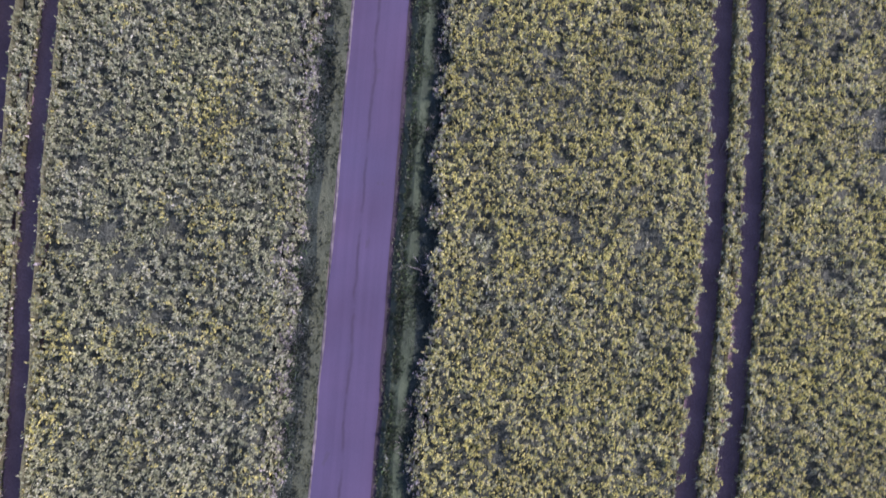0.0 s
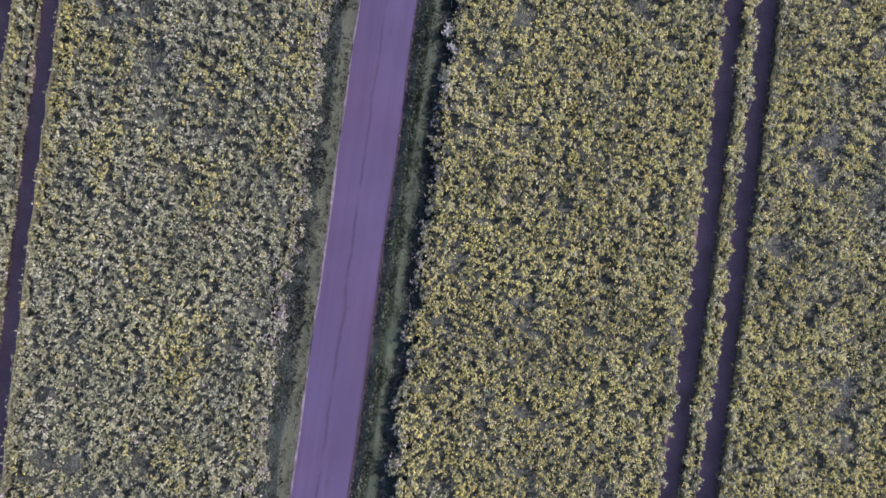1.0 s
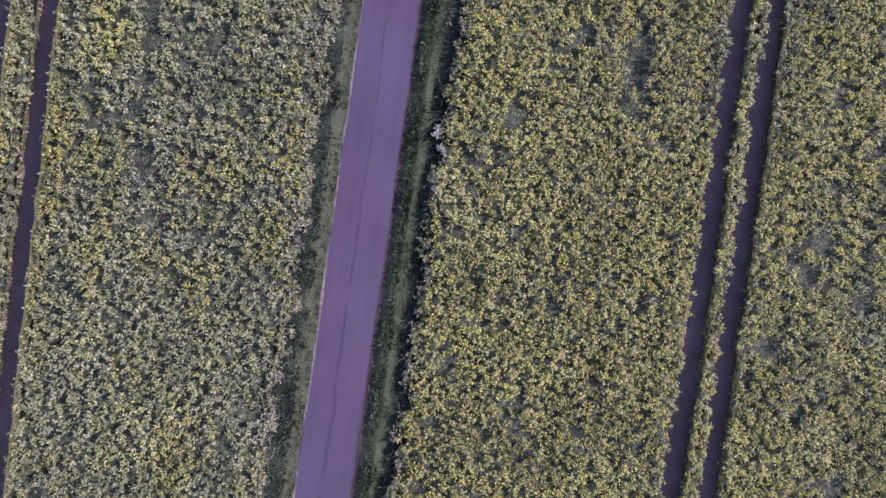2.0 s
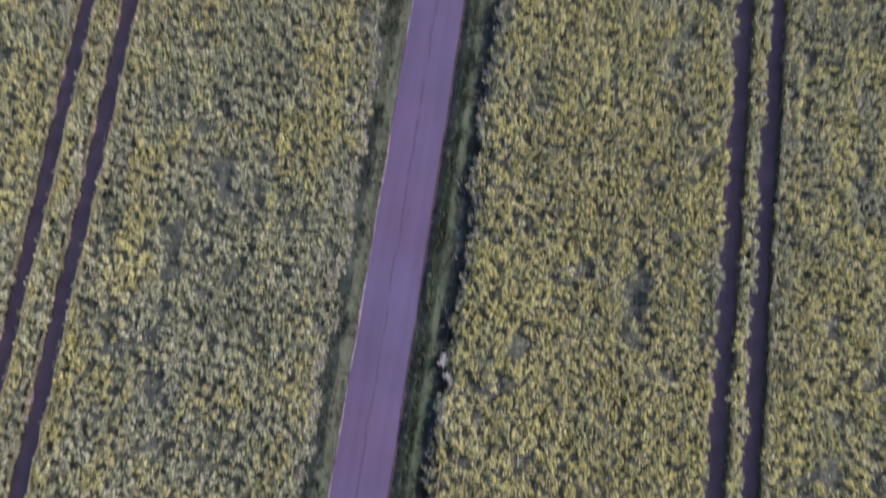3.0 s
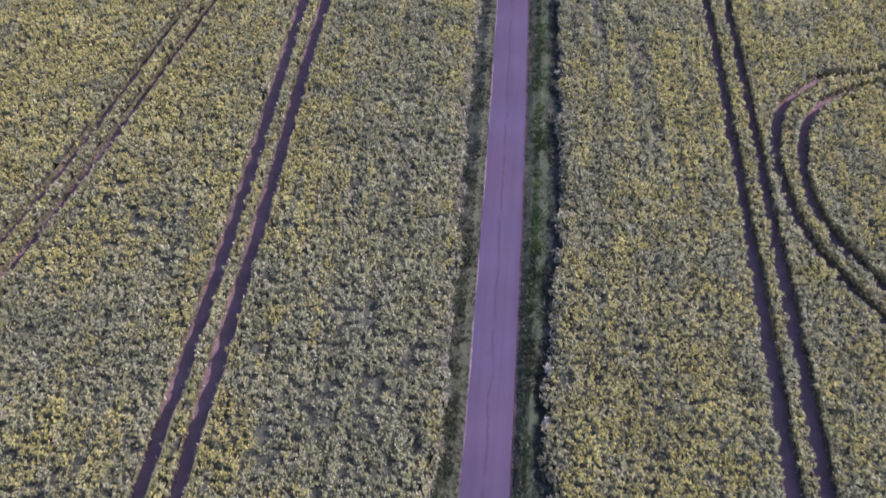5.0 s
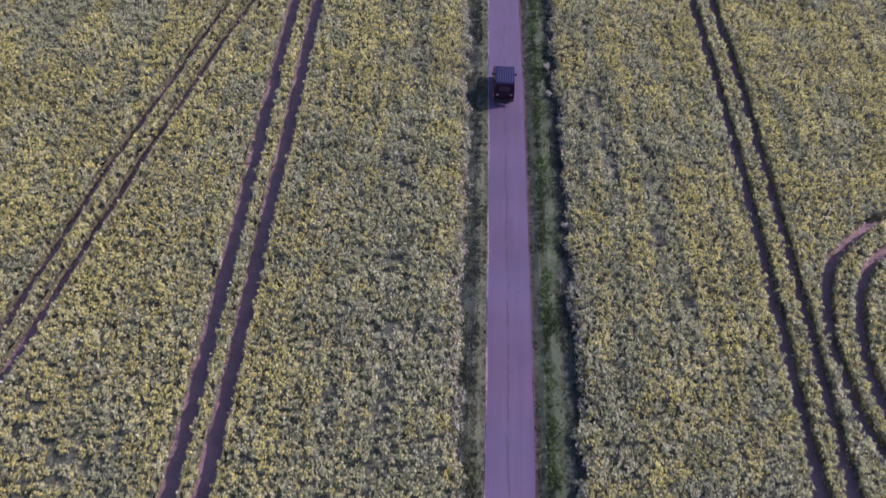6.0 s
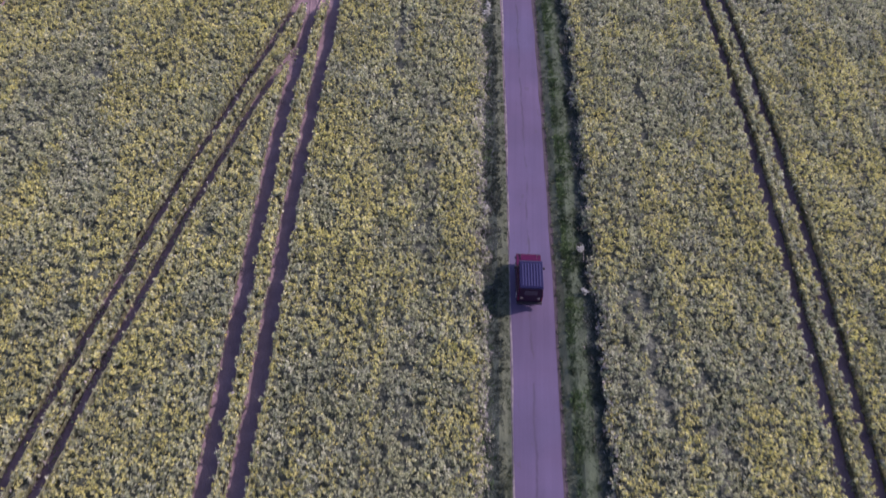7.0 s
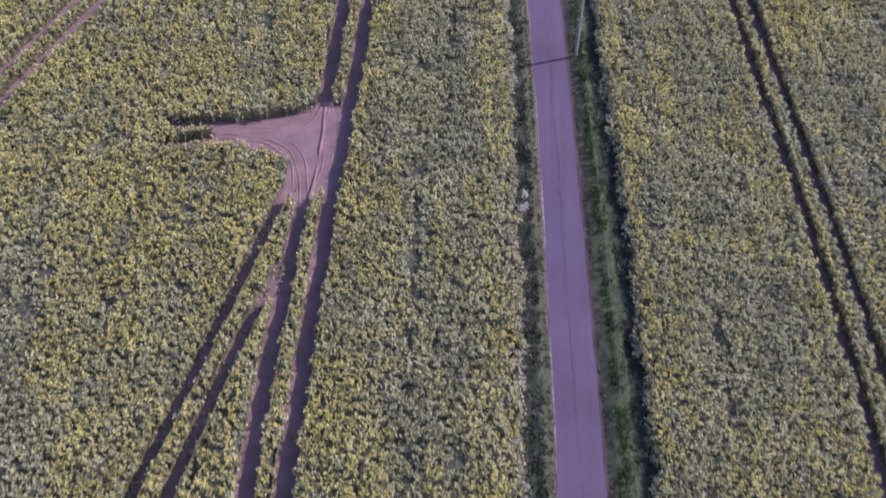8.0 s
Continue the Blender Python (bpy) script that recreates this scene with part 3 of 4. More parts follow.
def build_crop(name, side, label):
    x, y, room, free, border, h, bloom = sow(side)
    n = len(x)
    tone = np.clip(0.62 * field_noise(x, y, 1.3, 67) + rng.uniform(0, 0.5, n) - 0.06, 0, 1)
    # flowering shoots on each plant: a loose head, and below it a tapering spike of buds and pods
    k = 5
    px, py, ph, pb, pt, pw = (np.repeat(q, k) for q in (x, y, h, bloom, tone, np.clip(0.09 + 0.3 * free, 0.12, 0.25)))
    r = pw * np.sqrt(rng.uniform(0, 1, n * k))
    a = rng.uniform(0, 2 * np.pi, n * k)
    head = np.stack([px + r * np.cos(a), py + r * np.sin(a), ph - 2.8 * r * r - rng.exponential(0.05, n * k)], 1)
    shoot = np.where(rng.uniform(0, 1, n * k) < pb, 0, 1)
    shoot = np.where(rng.uniform(0, 1, n * k) < np.repeat(np.clip(0.5 - 0.5 * border, 0, 1), k), 2, shoot)
    fleck, kinds, tones = [], [], []
    for drop, loose in ((0.0, 0.03), (0.08, 0.075)):
        c = head + rng.normal(0, 1, head.shape) * loose - np.array([0, 0, drop])
        fleck.append(flecks(c, rng.uniform(0.055, 0.1, n * k) * (1 + 0.15 * ease(py, 30, 80)), 0.6, 0.5))
        kinds.append(np.where((shoot == 0) & (rng.uniform(0, 1, n * k) < 2.2 * drop), 1, shoot))
        tones.append(pt)
    for drop in (0.03, 0.08):
        t = rng.uniform(0, 2 * np.pi, n * k)
        reach, rise = rng.uniform(0.06, 0.13, n * k), rng.uniform(0.02, 0.13, n * k)
        foot = head + rng.normal(0, 1, head.shape) * 0.05 - np.array([0, 0, drop])
        across = np.stack([-np.sin(t), np.cos(t), t * 0], 1) * rng.uniform(0.022, 0.036, n * k)[:, None]
        tip = foot + np.stack([reach * np.cos(t), reach * np.sin(t), rise], 1)
        fleck.append(np.stack([foot - across * 0.7, foot + across * 0.7, tip], 1).reshape(-1, 3))
        kinds.append(np.where((shoot == 0) & (rng.uniform(0, 1, n * k) < 0.25), 1, shoot))
        tones.append(pt)
    for turn in (0.0, 1.5):
        t = a + turn + rng.uniform(-0.4, 0.4, n * k)
        across = np.stack([np.cos(t), np.sin(t), t * 0], 1) * rng.uniform(0.04, 0.07, n * k)[:, None]
        drop = rng.uniform(0.16, 0.34, n * k)
        foot = head - np.stack([0.45 * drop * np.cos(a), 0.45 * drop * np.sin(a), drop], 1)
        fleck.append(np.stack([foot - across, foot + across, head + np.array([0, 0, 0.02])], 1).reshape(-1, 3))
        # lower leaf tones on the second blade paint the shade below the head
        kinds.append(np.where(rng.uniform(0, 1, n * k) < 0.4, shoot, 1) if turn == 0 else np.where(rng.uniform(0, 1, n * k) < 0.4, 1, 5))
        tones.append(pt)
    # broad lower leaves, in the tones darkened for shade
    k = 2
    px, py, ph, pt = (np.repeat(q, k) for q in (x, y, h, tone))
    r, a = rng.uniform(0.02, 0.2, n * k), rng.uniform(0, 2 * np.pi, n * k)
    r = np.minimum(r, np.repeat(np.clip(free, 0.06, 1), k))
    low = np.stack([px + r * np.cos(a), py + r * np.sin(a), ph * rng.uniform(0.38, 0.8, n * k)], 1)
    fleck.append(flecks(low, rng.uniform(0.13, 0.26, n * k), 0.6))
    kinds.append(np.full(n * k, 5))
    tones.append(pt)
    # pale bare stalks along the lane and the wheel tracks
    lean = np.where((border < 0.95) | (free < 0.3))[0]
    k = 5
    px, py, ph, pt = (np.repeat(q[lean], k) for q in (x, y, h, tone))
    m = len(px)
    tall = ph * rng.uniform(0.5, 1.0, m)
    by_lane = np.repeat(border[lean] < 0.95, k)
    foot = np.stack([px - np.where(by_lane, side * rng.uniform(-0.1, 0.3, m), rng.normal(0, 0.06, m)), py + rng.normal(0, 0.15, m), tall * 0], 1)
    t = rng.uniform(0, 2 * np.pi, m)
    across = np.stack([np.cos(t), np.sin(t), t * 0], 1) * rng.uniform(0.014, 0.03, m)[:, None]
    tip = foot + np.stack([rng.normal(0, 0.14, m), rng.normal(0, 0.14, m), tall], 1)
    fleck.append(np.stack([foot - across, foot + across, tip], 1).reshape(-1, 3))
    kinds.append(np.where(rng.uniform(0, 1, m) < 0.7, 2, 1))
    tones.append(pt)
    # closed sheet of lower leaves, coloured dark to paint shade into the gaps
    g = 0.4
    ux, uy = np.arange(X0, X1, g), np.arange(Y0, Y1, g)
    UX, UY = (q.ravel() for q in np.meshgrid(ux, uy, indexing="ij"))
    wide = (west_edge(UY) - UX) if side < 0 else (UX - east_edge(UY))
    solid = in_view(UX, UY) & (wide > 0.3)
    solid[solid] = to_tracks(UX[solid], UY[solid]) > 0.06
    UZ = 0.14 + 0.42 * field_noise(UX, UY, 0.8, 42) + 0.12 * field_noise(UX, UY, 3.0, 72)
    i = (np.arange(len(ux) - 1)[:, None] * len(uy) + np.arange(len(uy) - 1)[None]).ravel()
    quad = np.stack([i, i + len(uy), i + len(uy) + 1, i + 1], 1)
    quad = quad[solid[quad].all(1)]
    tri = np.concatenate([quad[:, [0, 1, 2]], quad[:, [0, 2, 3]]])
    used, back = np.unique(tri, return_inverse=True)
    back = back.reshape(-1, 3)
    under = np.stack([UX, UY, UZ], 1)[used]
    # sheets in stalk colours, added inside the flanks along tracks and lane to block sun
    wy = np.arange(Y0, Y1, 0.4)
    flanks = [np.stack([west_edge(wy) - 0.5 if side < 0 else east_edge(wy) + 0.4, wy], 1)]
    heights = [0.42 if side < 0 else 0.56]
    for w, line in LINES:
        d = np.gradient(line, axis=0)
        d /= np.linalg.norm(d, axis=1)[:, None]
        for s in (-1, 1):
            out = s * np.stack([-d[:, 1], d[:, 0]], 1)
            sunward = out @ np.array([0.935, 0.355]) > 0
            south = (line[:, 1] < 42) & (w > 0.5) & (side < 0)
            close = ((w == 0.45) & (line[:, 1] > 68)) | ((w == 0.41) & (line[:, 1] > 72))
            flanks.append(line + (w + np.where(sunward, np.where(south, 0.08, np.where(close, 0.06, 0.2)), 0.16))[:, None] * out)
            # taller on the sunward side, so that their shadow fills the track
            heights.append(np.where(sunward, np.where(south, 1.0, np.where(close, 0.93, 0.9 if side < 0 else 0.82)), 0.4))
    walls = []
    for f, rise in zip(flanks, heights):
        fx, fy = f[:, 0], f[:, 1]
        good = in_view(fx, fy) & (((west_edge(fy) - fx) if side < 0 else (fx - east_edge(fy))) > 0.1) & (to_tracks(fx, fy) > 0.03)
        tall = crop_height(fx, fy) * (rise + 0.1 * field_noise(fx, fy, 0.5, 73))
        lower, upper = np.stack([fx, fy, fx * 0], 1), np.stack([fx, fy, tall], 1)
        i, m = np.where(good[:-1] & good[1:])[0], len(f)
        walls += [np.stack([i, i + 1, i + 1 + m], 1) + len(under), np.stack([i, i + 1 + m, i + m], 1) + len(under)]
        under = np.concatenate([under, lower, upper])
        pick = np.repeat(np.where(good)[0], 10)
        m = len(pick)
        if m == 0:
            continue
        up = rng.uniform(0.05, 1.1, m) * tall[pick]
        hang = np.stack([fx[pick] + rng.normal(0, 0.07, m), fy[pick] + rng.uniform(-0.3, 0.3, m), up], 1)
        fleck.append(flecks(hang, rng.uniform(0.07, 0.16, m), 1.3))
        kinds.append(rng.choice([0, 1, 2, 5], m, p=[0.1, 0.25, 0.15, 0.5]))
        tones.append(rng.uniform(0, 1, m))
    # low leaves in the older tracks
    for line in REGROWN:
        pick = np.repeat(np.arange(len(line)), 12)
        m = len(pick)
        spot = line[pick] + rng.normal(0, 0.26, (m, 2))
        keep = in_view(spot[:, 0], spot[:, 1]) & (spot[:, 0] * side > 0) & (field_noise(spot[:, 0], spot[:, 1], 1.3, 58) > 0.35 + 0.22 * ease(-spot[:, 1], -84, -70)) & (spot[:, 1] < Y1)
        spot = spot[keep]
        m = len(spot)
        fleck.append(flecks(np.column_stack([spot, rng.uniform(0.05, 0.3, m)]), rng.uniform(0.07, 0.17, m), 0.7))
        kinds.append(rng.choice([1, 5], m, p=[0.2, 0.8]))
        tones.append(rng.uniform(0, 0.7, m))
    v, kinds, tones = np.concatenate(fleck), np.concatenate(kinds), np.concatenate(tones)
    walls = np.concatenate(walls)
    q = np.concatenate([np.arange(len(v)).reshape(-1, 3), back + len(v), walls + len(v)])
    tones = np.concatenate([np.repeat(tones, 3), np.zeros(len(under))])
    v = np.concatenate([v, under])
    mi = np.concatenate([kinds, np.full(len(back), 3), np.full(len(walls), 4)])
    me = mesh_from(name, v, q, [PETAL, LEAF, STEM, UNDER, SHADE_SHEET, LOWER], mi, uv=np.stack([tones, tones], 1), tris=True)
    tagged(new(name, me), label, "rapeseed crop", kind="stuff")


def build_ruts():
    """Ridges of clay that tyres pressed up where the tracks meet."""
    v, q = [], []
    for k, (pts, n, lift) in enumerate([
        ([(-27.6, 127.3), (-24.5, 127.2), (-21.8, 125.6), (-20.9, 122.0), (-20.8, 117.0)], 3, 0.08),
        ([(-27.2, 127.5), (-23.8, 127.8), (-21.2, 128.8), (-20.2, 131.0)], 3, 0.08),
        ([(-20.3, 132.0), (-20.0, 127.5), (-20.1, 123.0), (-20.4, 116.0)], 1, 0.24),
        ([(-19.4, 131.0), (-19.3, 126.0), (-19.5, 122.5)], 2, 0.06),
    ]):
        line = smooth_line(pts, 0.15)
        d = np.gradient(line, axis=0)
        d /= np.linalg.norm(d, axis=1)[:, None]
        side = np.stack([-d[:, 1], d[:, 0]], 1)
        for j in range(n):
            off = (j - (n - 1) / 2) * 0.5 + rng.uniform(-0.15, 0.15)
            c = line + side * (off + 0.3 * (field_noise(line[:, 0] + 3 * j, line[:, 1], 1.6, 95 + k) - 0.5))[:, None]
            high = 0.006 + lift * np.clip(field_noise(c[:, 0] + 7 * j, c[:, 1], 1.1, 90 + k) - 0.2, 0, 1)
            wide = (0.07 + 0.8 * high)[:, None]
            ring = [np.column_stack([c - side * wide, high * 0 + 0.003]), np.column_stack([c, high]), np.column_stack([c + side * wide, high * 0 + 0.003])]
            b = sum(len(a) for a in v)
            m = len(c)
            v += ring
            i = np.arange(m - 1)
            q += [np.stack([i, i + 1, i + 1 + m, i + m], 1) + b, np.stack([i + m, i + 1 + m, i + 1 + 2 * m, i + 2 * m], 1) + b]
    me = mesh_from("tyre_ruts", np.concatenate(v), np.concatenate(q), [SOIL])
    tagged(new("tyre_ruts", me), "ridges of dry clay pressed up by tyres", "tyre ruts", kind="stuff")


def build_far_fields():
    """The same crop beyond the stretch that the flight passes over."""
    faces, points = {True: [], False: []}, {True: [], False: []}
    near = (-92.0, 92.0, -92.0, 188.0)
    for g, (x0, x1, y0, y1) in ((2.0, near), (46.0, (-736.0, 736.0, -552.0, 828.0))):
        ux, uy = np.arange(x0, x1 + 1, g), np.arange(y0, y1 + 1, g)
        UX, UY = (q.ravel() for q in np.meshgrid(ux, uy, indexing="ij"))
        i = (np.arange(len(ux) - 1)[:, None] * len(uy) + np.arange(len(uy) - 1)[None]).ravel()
        quad = np.stack([i, i + len(uy), i + len(uy) + 1, i + 1], 1)
        cx, cy = UX[quad].mean(1), UY[quad].mean(1)
        planted = in_view(UX, UY) & (UY > Y0) & (UY < Y1)
        off = UX - lane(UY)
        keep = ~planted[quad].all(1) & ~((off > -4.5) & (off < 5.0))[quad].any(1)
        if g > 2:
            keep = ~((cx > near[0]) & (cx < near[1]) & (cy > near[2]) & (cy < near[3])) & ~((cx > -30) & (cx < 30))
        UZ = 0.75 + 0.3 * field_noise(UX, UY, 9.0, 81)
        for west in (True, False):
            q = quad[keep & ((off[quad].mean(1) < 0) == west)]
            faces[west].append(q + sum(len(p) for p in points[west]))
            points[west].append(np.stack([UX, UY, UZ], 1))
    # the strips beside the lane beyond the near fields
    for west in (True, False):
        for y0, y1 in ((-552.0, -92.0), (186.0, 828.0)):
            uy = np.arange(y0, y1 + 1, 23.0)
            inner = lane(uy) + (-4.5 if west else 5.0)
            outer = uy * 0 + (-46.0 if west else 46.0)
            m = len(uy)
            strip_points = np.concatenate([np.stack([inner, uy, uy * 0 + 0.85], 1), np.stack([outer, uy, uy * 0 + 0.85], 1)])
            i = np.arange(m - 1)
            faces[west].append(np.stack([i, i + m, i + m + 1, i + 1], 1) + sum(len(p) for p in points[west]))
            points[west].append(strip_points)
        name = "rapeseed_field_west" if west else "rapeseed_field_east"
        q = np.concatenate(faces[west])
        used, back = np.unique(q, return_inverse=True)
        me = mesh_from(name, np.concatenate(points[west])[used], back.reshape(-1, 4), [FAR])
        tagged(new(name, me), "yellow-green rapeseed reaching into the distance", "rapeseed field", kind="stuff")


build_ground()
build_lane()
build_verges()
build_far_fields()
build_ruts()
build_crop("rapeseed_crop_west", -1, "flowering yellow rapeseed with pale leaves beside the lane")
build_crop("rapeseed_crop_east", 1, "flowering yellow rapeseed with dark gaps along the bank")
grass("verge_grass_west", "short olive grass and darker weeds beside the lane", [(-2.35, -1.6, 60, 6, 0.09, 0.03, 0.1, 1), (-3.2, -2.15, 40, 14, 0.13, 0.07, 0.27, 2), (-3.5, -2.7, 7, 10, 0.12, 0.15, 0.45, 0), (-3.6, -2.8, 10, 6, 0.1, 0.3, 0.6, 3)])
# weed blades at the eastern crop's foot darken its shadow band by colour
grass("verge_grass_east", "rough green grass and weeds on the bank, coloured darker for the crop's shade", [(1.62, 2.15, 60, 6, 0.09, 0.03, 0.1, 1), (2.05, 2.95, 70, 12, 0.13, 0.06, 0.22, 0), (2.7, 3.7, 34, 12, 0.14, 0.08, 0.26, 2), (2.9, 3.7, 1.6, 8, 0.1, 0.35, 0.7, 3)])


# ---- things ----
def block(x0, x1, y0, y1, z0, z1, bevel=0.02, taper=(0, 0), shear=0.0):
    """A bevelled block; taper draws its top in across x and y, shear slides its top along y."""
    bm = bmesh.new()
    bmesh.ops.create_cube(bm, size=1)
    for v in bm.verts:
        up = v.co.z > 0
        sx = (x1 - x0) / 2 - (taper[0] if up else 0)
        sy = (y1 - y0) / 2 - (taper[1] if up else 0)
        v.co = Vector(((x0 + x1) / 2 + math.copysign(sx, v.co.x), (y0 + y1) / 2 + math.copysign(sy, v.co.y) + (shear if up else 0), z1 if up else z0))
    if bevel:
        bmesh.ops.bevel(bm, geom=bm.edges[:], offset=bevel, segments=2, affect="EDGES", profile=0.6)
    return bm


def profile(points, x0, x1, bevel=0.02, top_in=0.0, top_z=1.2):
    """A side outline in (y, z) drawn across from x0 to x1, drawn in above top_z."""
    bm = bmesh.new()
    def inset(x, z):
        return x - math.copysign(top_in, x) if z > top_z else x
    a = [bm.verts.new((inset(x0, z), y, z)) for y, z in points]
    b = [bm.verts.new((inset(x1, z), y, z)) for y, z in points]
    bm.faces.new(a)
    bm.faces.new(b[::-1])
    for i in range(len(points)):
        j = (i + 1) % len(points)
        bm.faces.new((a[j], a[i], b[i], b[j]))
    bmesh.ops.recalc_face_normals(bm, faces=bm.faces)
    if bevel:
        bmesh.ops.bevel(bm, geom=bm.edges[:], offset=bevel, segments=2, affect="EDGES", profile=0.6)
    return bm


def tube(r0, r1, length, axis="z", sides=24, bevel=0.0):
    bm = bmesh.new()
    bmesh.ops.create_cone(bm, cap_ends=True, segments=sides, radius1=r0, radius2=r1, depth=length)
    if bevel:
        rim = [e for e in bm.edges if abs(e.verts[0].co.z - e.verts[1].co.z) < 1e-6]
        bmesh.ops.bevel(bm, geom=rim, offset=bevel, segments=3, affect="EDGES", profile=0.5)
    if axis == "x":
        bmesh.ops.rotate(bm, verts=bm.verts, cent=(0, 0, 0), matrix=Matrix.Rotation(radians(90), 3, "Y"))
    return bm


def part(name, bm, material, parent, label="", at=None):
    me = bpy.data.meshes.new(name)
    bmesh.ops.recalc_face_normals(bm, faces=bm.faces)
    bm.to_mesh(me)
    bm.free()
    me.materials.append(material)
    for p in me.polygons:
        p.use_smooth = False
    ob = new(name, me)
    ob.parent = parent
    if at:
        ob.location = at
    return tagged(ob, label)


def build_car():
    car = tagged(new("off_road_car"), "red off-road car with a ribbed dark blue roof", "car")
    # y runs to the front, the wheels stand on z = 0
    part("body", profile([(-2.0, 0.52), (-1.72, 0.52), (-1.6, 0.86), (-0.98, 0.86), (-0.86, 0.5), (0.86, 0.5), (0.98, 0.86), (1.6, 0.86), (1.72, 0.52), (2.0, 0.52), (2.02, 1.0), (0.72, 1.12), (0.62, 1.2), (-2.02, 1.2)], -0.88, 0.88, 0.025), RED, car)
    bonnet = part("bonnet", profile([(0.66, 1.1), (2.0, 0.98), (2.01, 1.04), (1.9, 1.085), (0.68, 1.18)], -0.6, 0.6, 0.03), RED, car)
    for x in (-0.6, 0.6):
        part("bonnet_seam", block(x - 0.012, x + 0.012, 0.72, 1.95, 1.08, 1.1, 0.004), BLACK, bonnet)
    for s in (-1, 1):
        part("wing", profile([(0.66, 1.1), (2.0, 0.96), (2.01, 1.0), (0.68, 1.15)], s * 0.63, s * 0.89, 0.02), RED, car)
        part("wing_trim", block(min(s * 0.865, s * 0.905), max(s * 0.865, s * 0.905), 0.85, 2.0, 0.94, 1.0, 0.012), BLACK, car)
    part("front_trim", block(-0.9, 0.9, 1.98, 2.05, 0.62, 1.01, 0.02), BLACK, car, "black front grille")
    part("front_bumper", block(-0.92, 0.92, 2.0, 2.16, 0.46, 0.62, 0.03), BLACK, car)
    part("rear_bumper", block(-0.9, 0.9, -2.16, -1.98, 0.44, 0.58, 0.03), BLACK, car)
    # cabin
    for s in (-1, 1):
        side = part("cabin_side", profile([(-2.0, 1.19), (0.64, 1.19), (0.46, 1.98), (-1.96, 1.98)], s * 0.83, s * 0.88, 0.012, 0.09, 1.5), RED, car)
        for y0, y1 in ((-1.85, -1.1), (-1.0, -0.3), (-0.2, 0.5)):
            z0, z1 = 1.28, 1.86
            front = 0.12 if y1 == 0.5 else 0.0
            lean = 0.09 * (z1 - z0) / 0.67
            bm = bmesh.new()
            o = s * 0.006
            pts = [(s * 0.868 + o, y0, z0), (s * 0.868 + o, y1, z0), (s * (0.868 - lean) + o, y1 - front, z1), (s * (0.868 - lean) + o, y0, z1)]
            ring = [bm.verts.new(p) for p in pts]
            inner = [bm.verts.new((p[0] - s * 0.03, p[1], p[2])) for p in pts]
            bm.faces.new(ring)
            bm.faces.new(inner[::-1])
            for i in range(4):
                j = (i + 1) % 4
                bm.faces.new((ring[j], ring[i], inner[i], inner[j]))
            part("side_window", bm, GLASS, side)
        part("door_handle", block(min(s * 0.88, s * 0.91), max(s * 0.88, s * 0.91), -0.3, -0.15, 1.08, 1.11, 0.006), BLACK, side)
    screen = part("windscreen", profile([(0.66, 1.19), (0.7, 1.19), (0.52, 1.98), (0.48, 1.98)], -0.8, 0.8, 0.008, 0.06, 1.5), GLASS, car)
    part("vent_panel", block(-0.84, 0.84, 0.66, 0.78, 1.15, 1.205, 0.015), STEEL, screen, "pale grey vent panel")
    for x in (-0.3, 0.3):
        part("wiper", block(x - 0.22, x + 0.22, 0.68, 0.7, 1.24, 1.26, 0.004), BLACK, screen)
    roof = part("roof", profile([(-2.0, 1.96), (0.54, 1.96), (0.52, 2.02), (0.38, 2.07), (-1.88, 2.08), (-2.0, 2.02)], -0.8, 0.8, 0.03), ROOF, car)
    for i in range(7):
        x = -0.6 + i * 0.2
        part("roof_rib", block(x - 0.045, x + 0.045, -1.84, 0.2, 2.07, 2.105, 0.016), RIB, roof)
    for s in (-1, 1):
        part("gutter", block(min(s * 0.79, s * 0.83), max(s * 0.79, s * 0.83), -1.98, 0.5, 1.96, 1.995, 0.01), RIB, roof, "blue metal gutter")
    back = part("rear_door", block(-0.79, 0.79, -2.04, -1.98, 0.6, 1.96, 0.02), DARK, car, "dark rear door")
    part("rear_window", block(-0.45, 0.45, -2.052, -2.03, 1.34, 1.8, 0.02), GLASS, back)
    part("door_handle", block(0.5, 0.62, -2.07, -2.04, 1.05, 1.1, 0.008), BLACK, back)
    for s in (-1, 1):
        part("tail_lamp", block(s * 0.8 - 0.05, s * 0.8 + 0.05, -2.05, -2.0, 0.82, 1.0, 0.012), TAIL, car, "red tail lamp")
        part("reversing_lamp", block(s * 0.58 - 0.1, s * 0.58 + 0.1, -2.09, -2.035, 0.96, 1.05, 0.012), LAMP, car, "pale lamp lens")
        lamp = tube(0.09, 0.09, 0.05, "z", 20, 0.015)
        bmesh.ops.rotate(lamp, verts=lamp.verts, cent=(0, 0, 0), matrix=Matrix.Rotation(radians(90), 3, "X"))
        part("headlamp", lamp, LAMP, car, "round clear headlamp", (s * 0.68, 2.06, 0.82))
        mirror = part("mirror", block(s * 1.0 - 0.08, s * 1.0 + 0.08, 0.4, 0.47, 1.22, 1.42, 0.02), BLACK, car)
        part("mirror_arm", block(min(s * 0.86, s * 0.96), max(s * 0.86, s * 0.96), 0.42, 0.45, 1.26, 1.29, 0.006), BLACK, mirror)
        part("sill", block(min(s * 0.82, s * 0.92), max(s * 0.82, s * 0.92), -0.85, 0.85, 0.42, 0.5, 0.02), BLACK, car)
        for y in (-1.29, 1.29):
            wheel = new("wheel")
            wheel.parent = car
            wheel.location = (s * 0.77, y, 0.38)
            wheel.scale = (1, 1.09, 0.91)
            part("tyre", tube(0.38, 0.38, 0.24, "x", 28, 0.05), RUBBER, wheel)
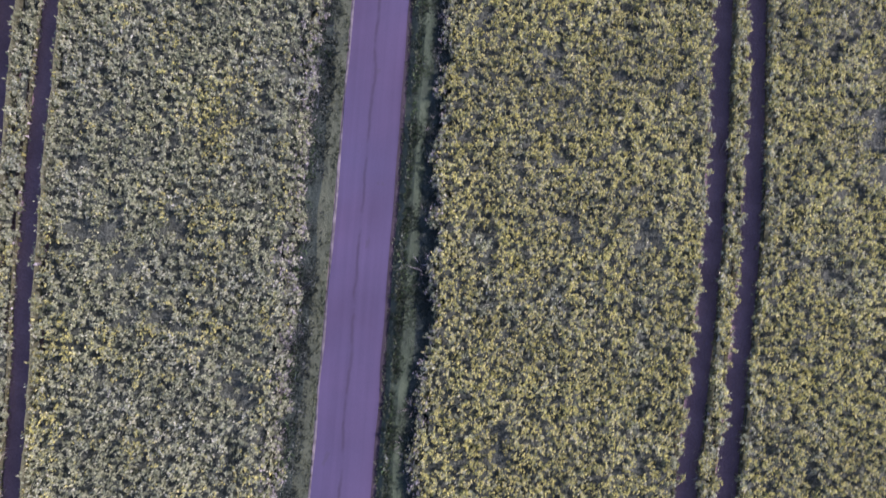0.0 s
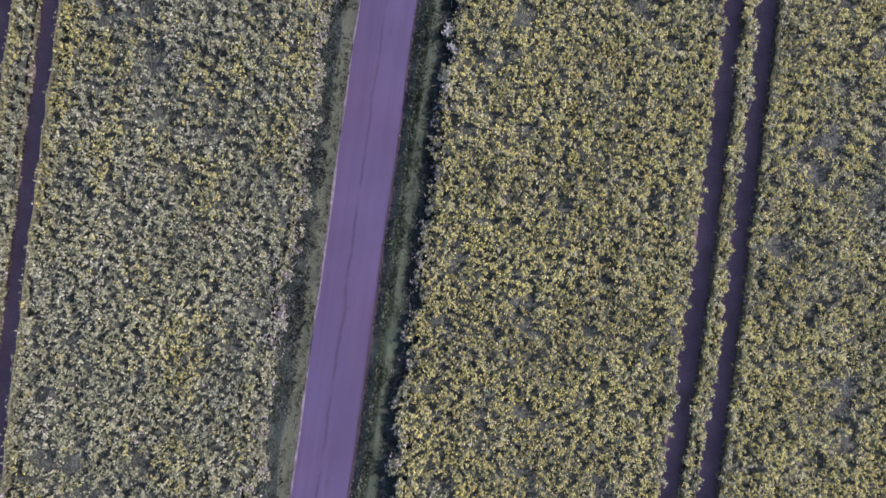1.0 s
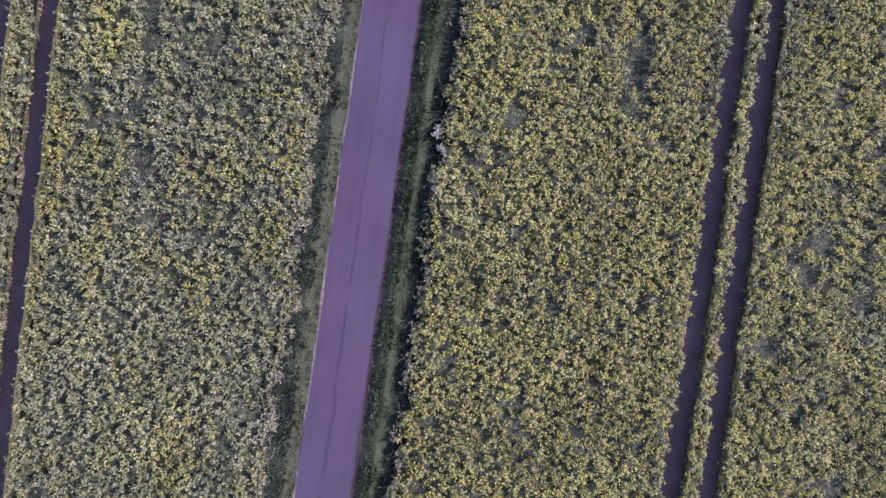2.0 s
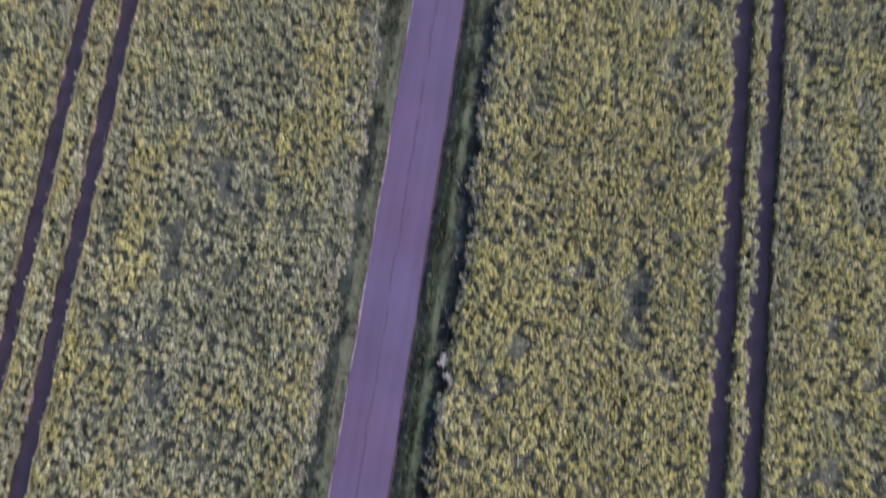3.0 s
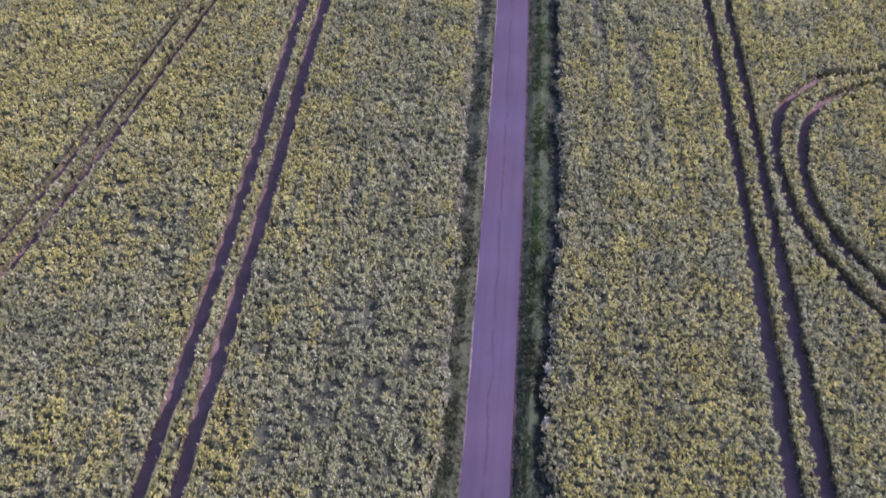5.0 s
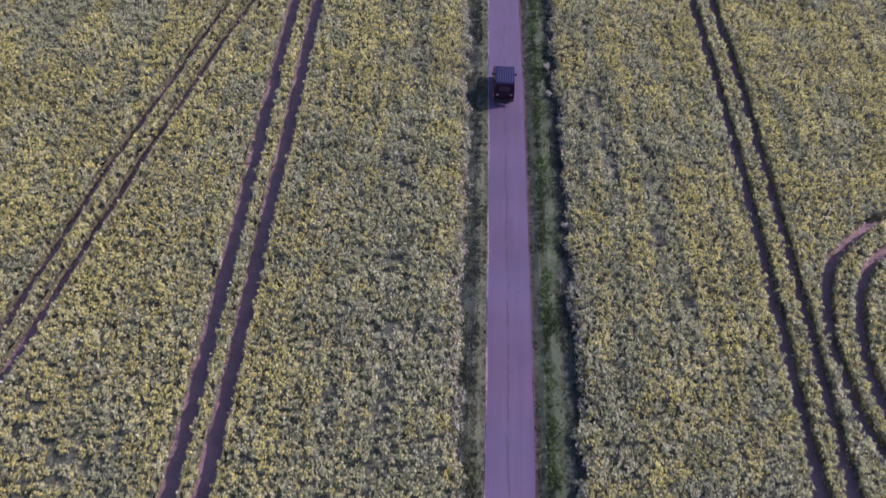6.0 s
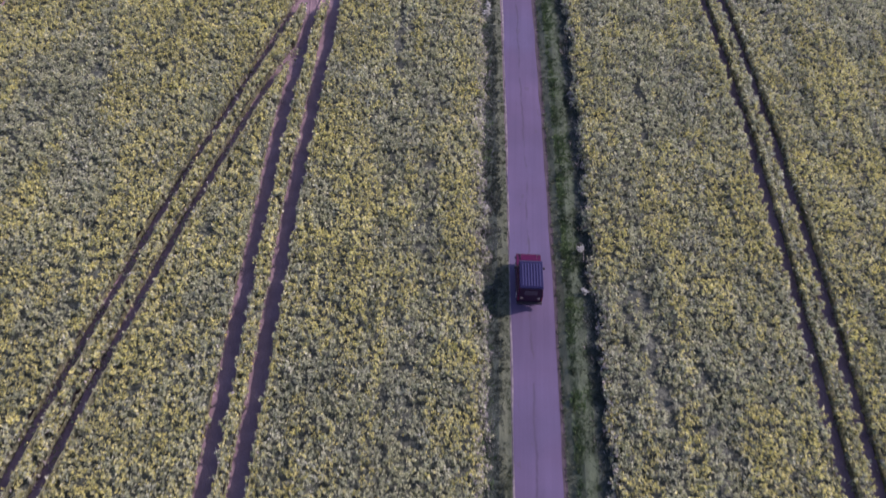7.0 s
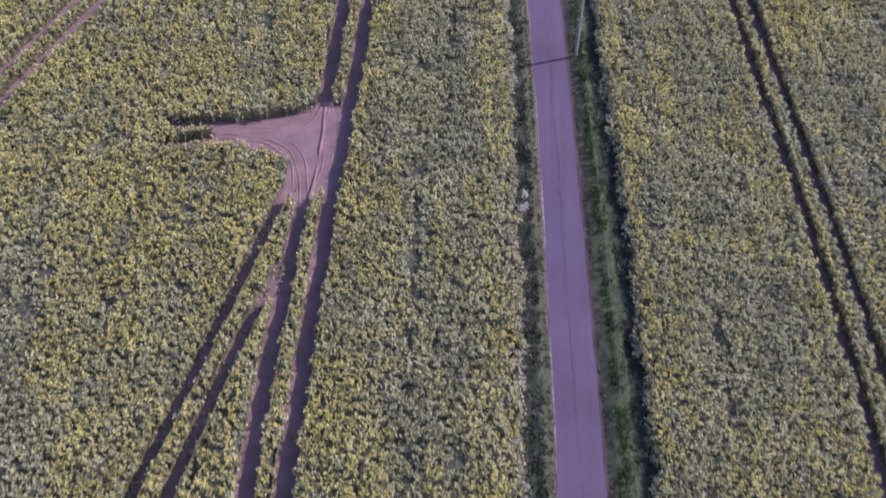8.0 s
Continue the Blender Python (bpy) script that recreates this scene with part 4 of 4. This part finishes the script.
            part("rim", tube(0.23, 0.21, 0.26, "x", 20, 0.02), STEEL, wheel, "grey steel rim")
            part("wheel_arch", block(min(s * 0.1, s * 0.135), max(s * 0.1, s * 0.135), -0.5, 0.5, 0.46, 0.52, 0.015), BLACK, wheel)
    y = 92.85
    car.matrix_world = pose(float(lane(np.array(y))) - 0.3, y, 0.06, 0, 0, 1.5) @ Matrix.Diagonal((0.97, 0.91, 1.1, 1))


def build_pole():
    pole = tagged(new("utility_pole"), "grey weathered wooden utility pole leaning on the grass bank", "utility pole")
    part("shaft", tube(0.12, 0.09, 7.0, "z", 20, 0.01), WOOD, pole, at=(0, 0, 3.3))
    part("marker_plate", block(-0.18, -0.13, -0.06, 0.06, 1.5, 2.3, 0.008), STEEL, pole, "pale metal cover strip")
    part("bracket", block(-0.3, 0.3, -0.05, 0.05, 3.75, 3.87, 0.015), STEEL, pole, "pale metal bracket")
    for x in (-0.25, 0.25):
        part("insulator", tube(0.05, 0.035, 0.14, "z", 14, 0.01), LAMP, pole, "pale glazed insulator", (x, 0, 3.94))
    pole.matrix_world = pose(-0.5, 137.8, 0.12, 0, -4.0, 0)


def weed_leaves(stalks, per, size, seed):
    """Leaves set along bent stalks that spread from one foot."""
    draw = random.Random(seed)
    stems, leaves = bmesh.new(), bmesh.new()
    for _ in range(stalks):
        turn, lean, tall = draw.uniform(0, 6.28), draw.uniform(0.1, 0.45), draw.uniform(0.55, 1.0)
        line = [Vector((lean * t * t * math.cos(turn), lean * t * t * math.sin(turn), tall * t)) for t in (0.0, 0.3, 0.6, 0.85, 1.0)]
        side = Vector((-math.sin(turn), math.cos(turn), 0))
        for p, q in zip(line, line[1:]):
            for across in (side * 0.012, Vector((math.cos(turn), math.sin(turn), 0)) * 0.012):
                stems.faces.new([stems.verts.new(v) for v in (p - across, p + across, q + across * 0.8, q - across * 0.8)])
        for _ in range(per):
            t = draw.uniform(0.3, 1.0)
            foot = Vector((lean * t * t * math.cos(turn), lean * t * t * math.sin(turn), tall * t))
            spin, rise, long = draw.uniform(0, 6.28), draw.uniform(-0.2, 0.7), size * draw.uniform(0.6, 1.2)
            way = Vector((math.cos(spin), math.sin(spin), rise)) * long
            wing = Vector((-math.sin(spin), math.cos(spin), draw.uniform(-0.3, 0.3))) * long * 0.3
            leaves.faces.new([leaves.verts.new(v) for v in (foot, foot + way * 0.5 + wing, foot + way, foot + way * 0.5 - wing)])
    return stems, leaves


def build_weeds():
    stems, leaves = weed_leaves(12, 14, 0.16, 5)
    weed = tagged(new("weed_clump"), "pale grey-green leafy weed standing at the crop's edge", "weed", "pale weeds along the lane")
    part("stems", stems, STEM, weed)
    part("leaves", leaves, PALE, weed)
    weed.matrix_world = pose(3.4, -5.55, 0.05)
    for x, y, turn, size in ((3.7, -6.4, 70, 0.8), (-4.9, 121.8, 140, 1.15), (-4.7, 123.1, 20, 0.95), (3.45, 47.1, 250, 1.0), (3.35, 43.3, 190, 0.9), (2.55, 95.9, 310, 0.8), (2.65, 92.3, 60, 0.75), (3.5, 77.5, 100, 0.7)):
        twin = copy_thing(weed, pose(x, y, 0.05, 0, 0, turn))
        twin.scale = (size, size, size)


build_car()
build_pole()
build_weeds()
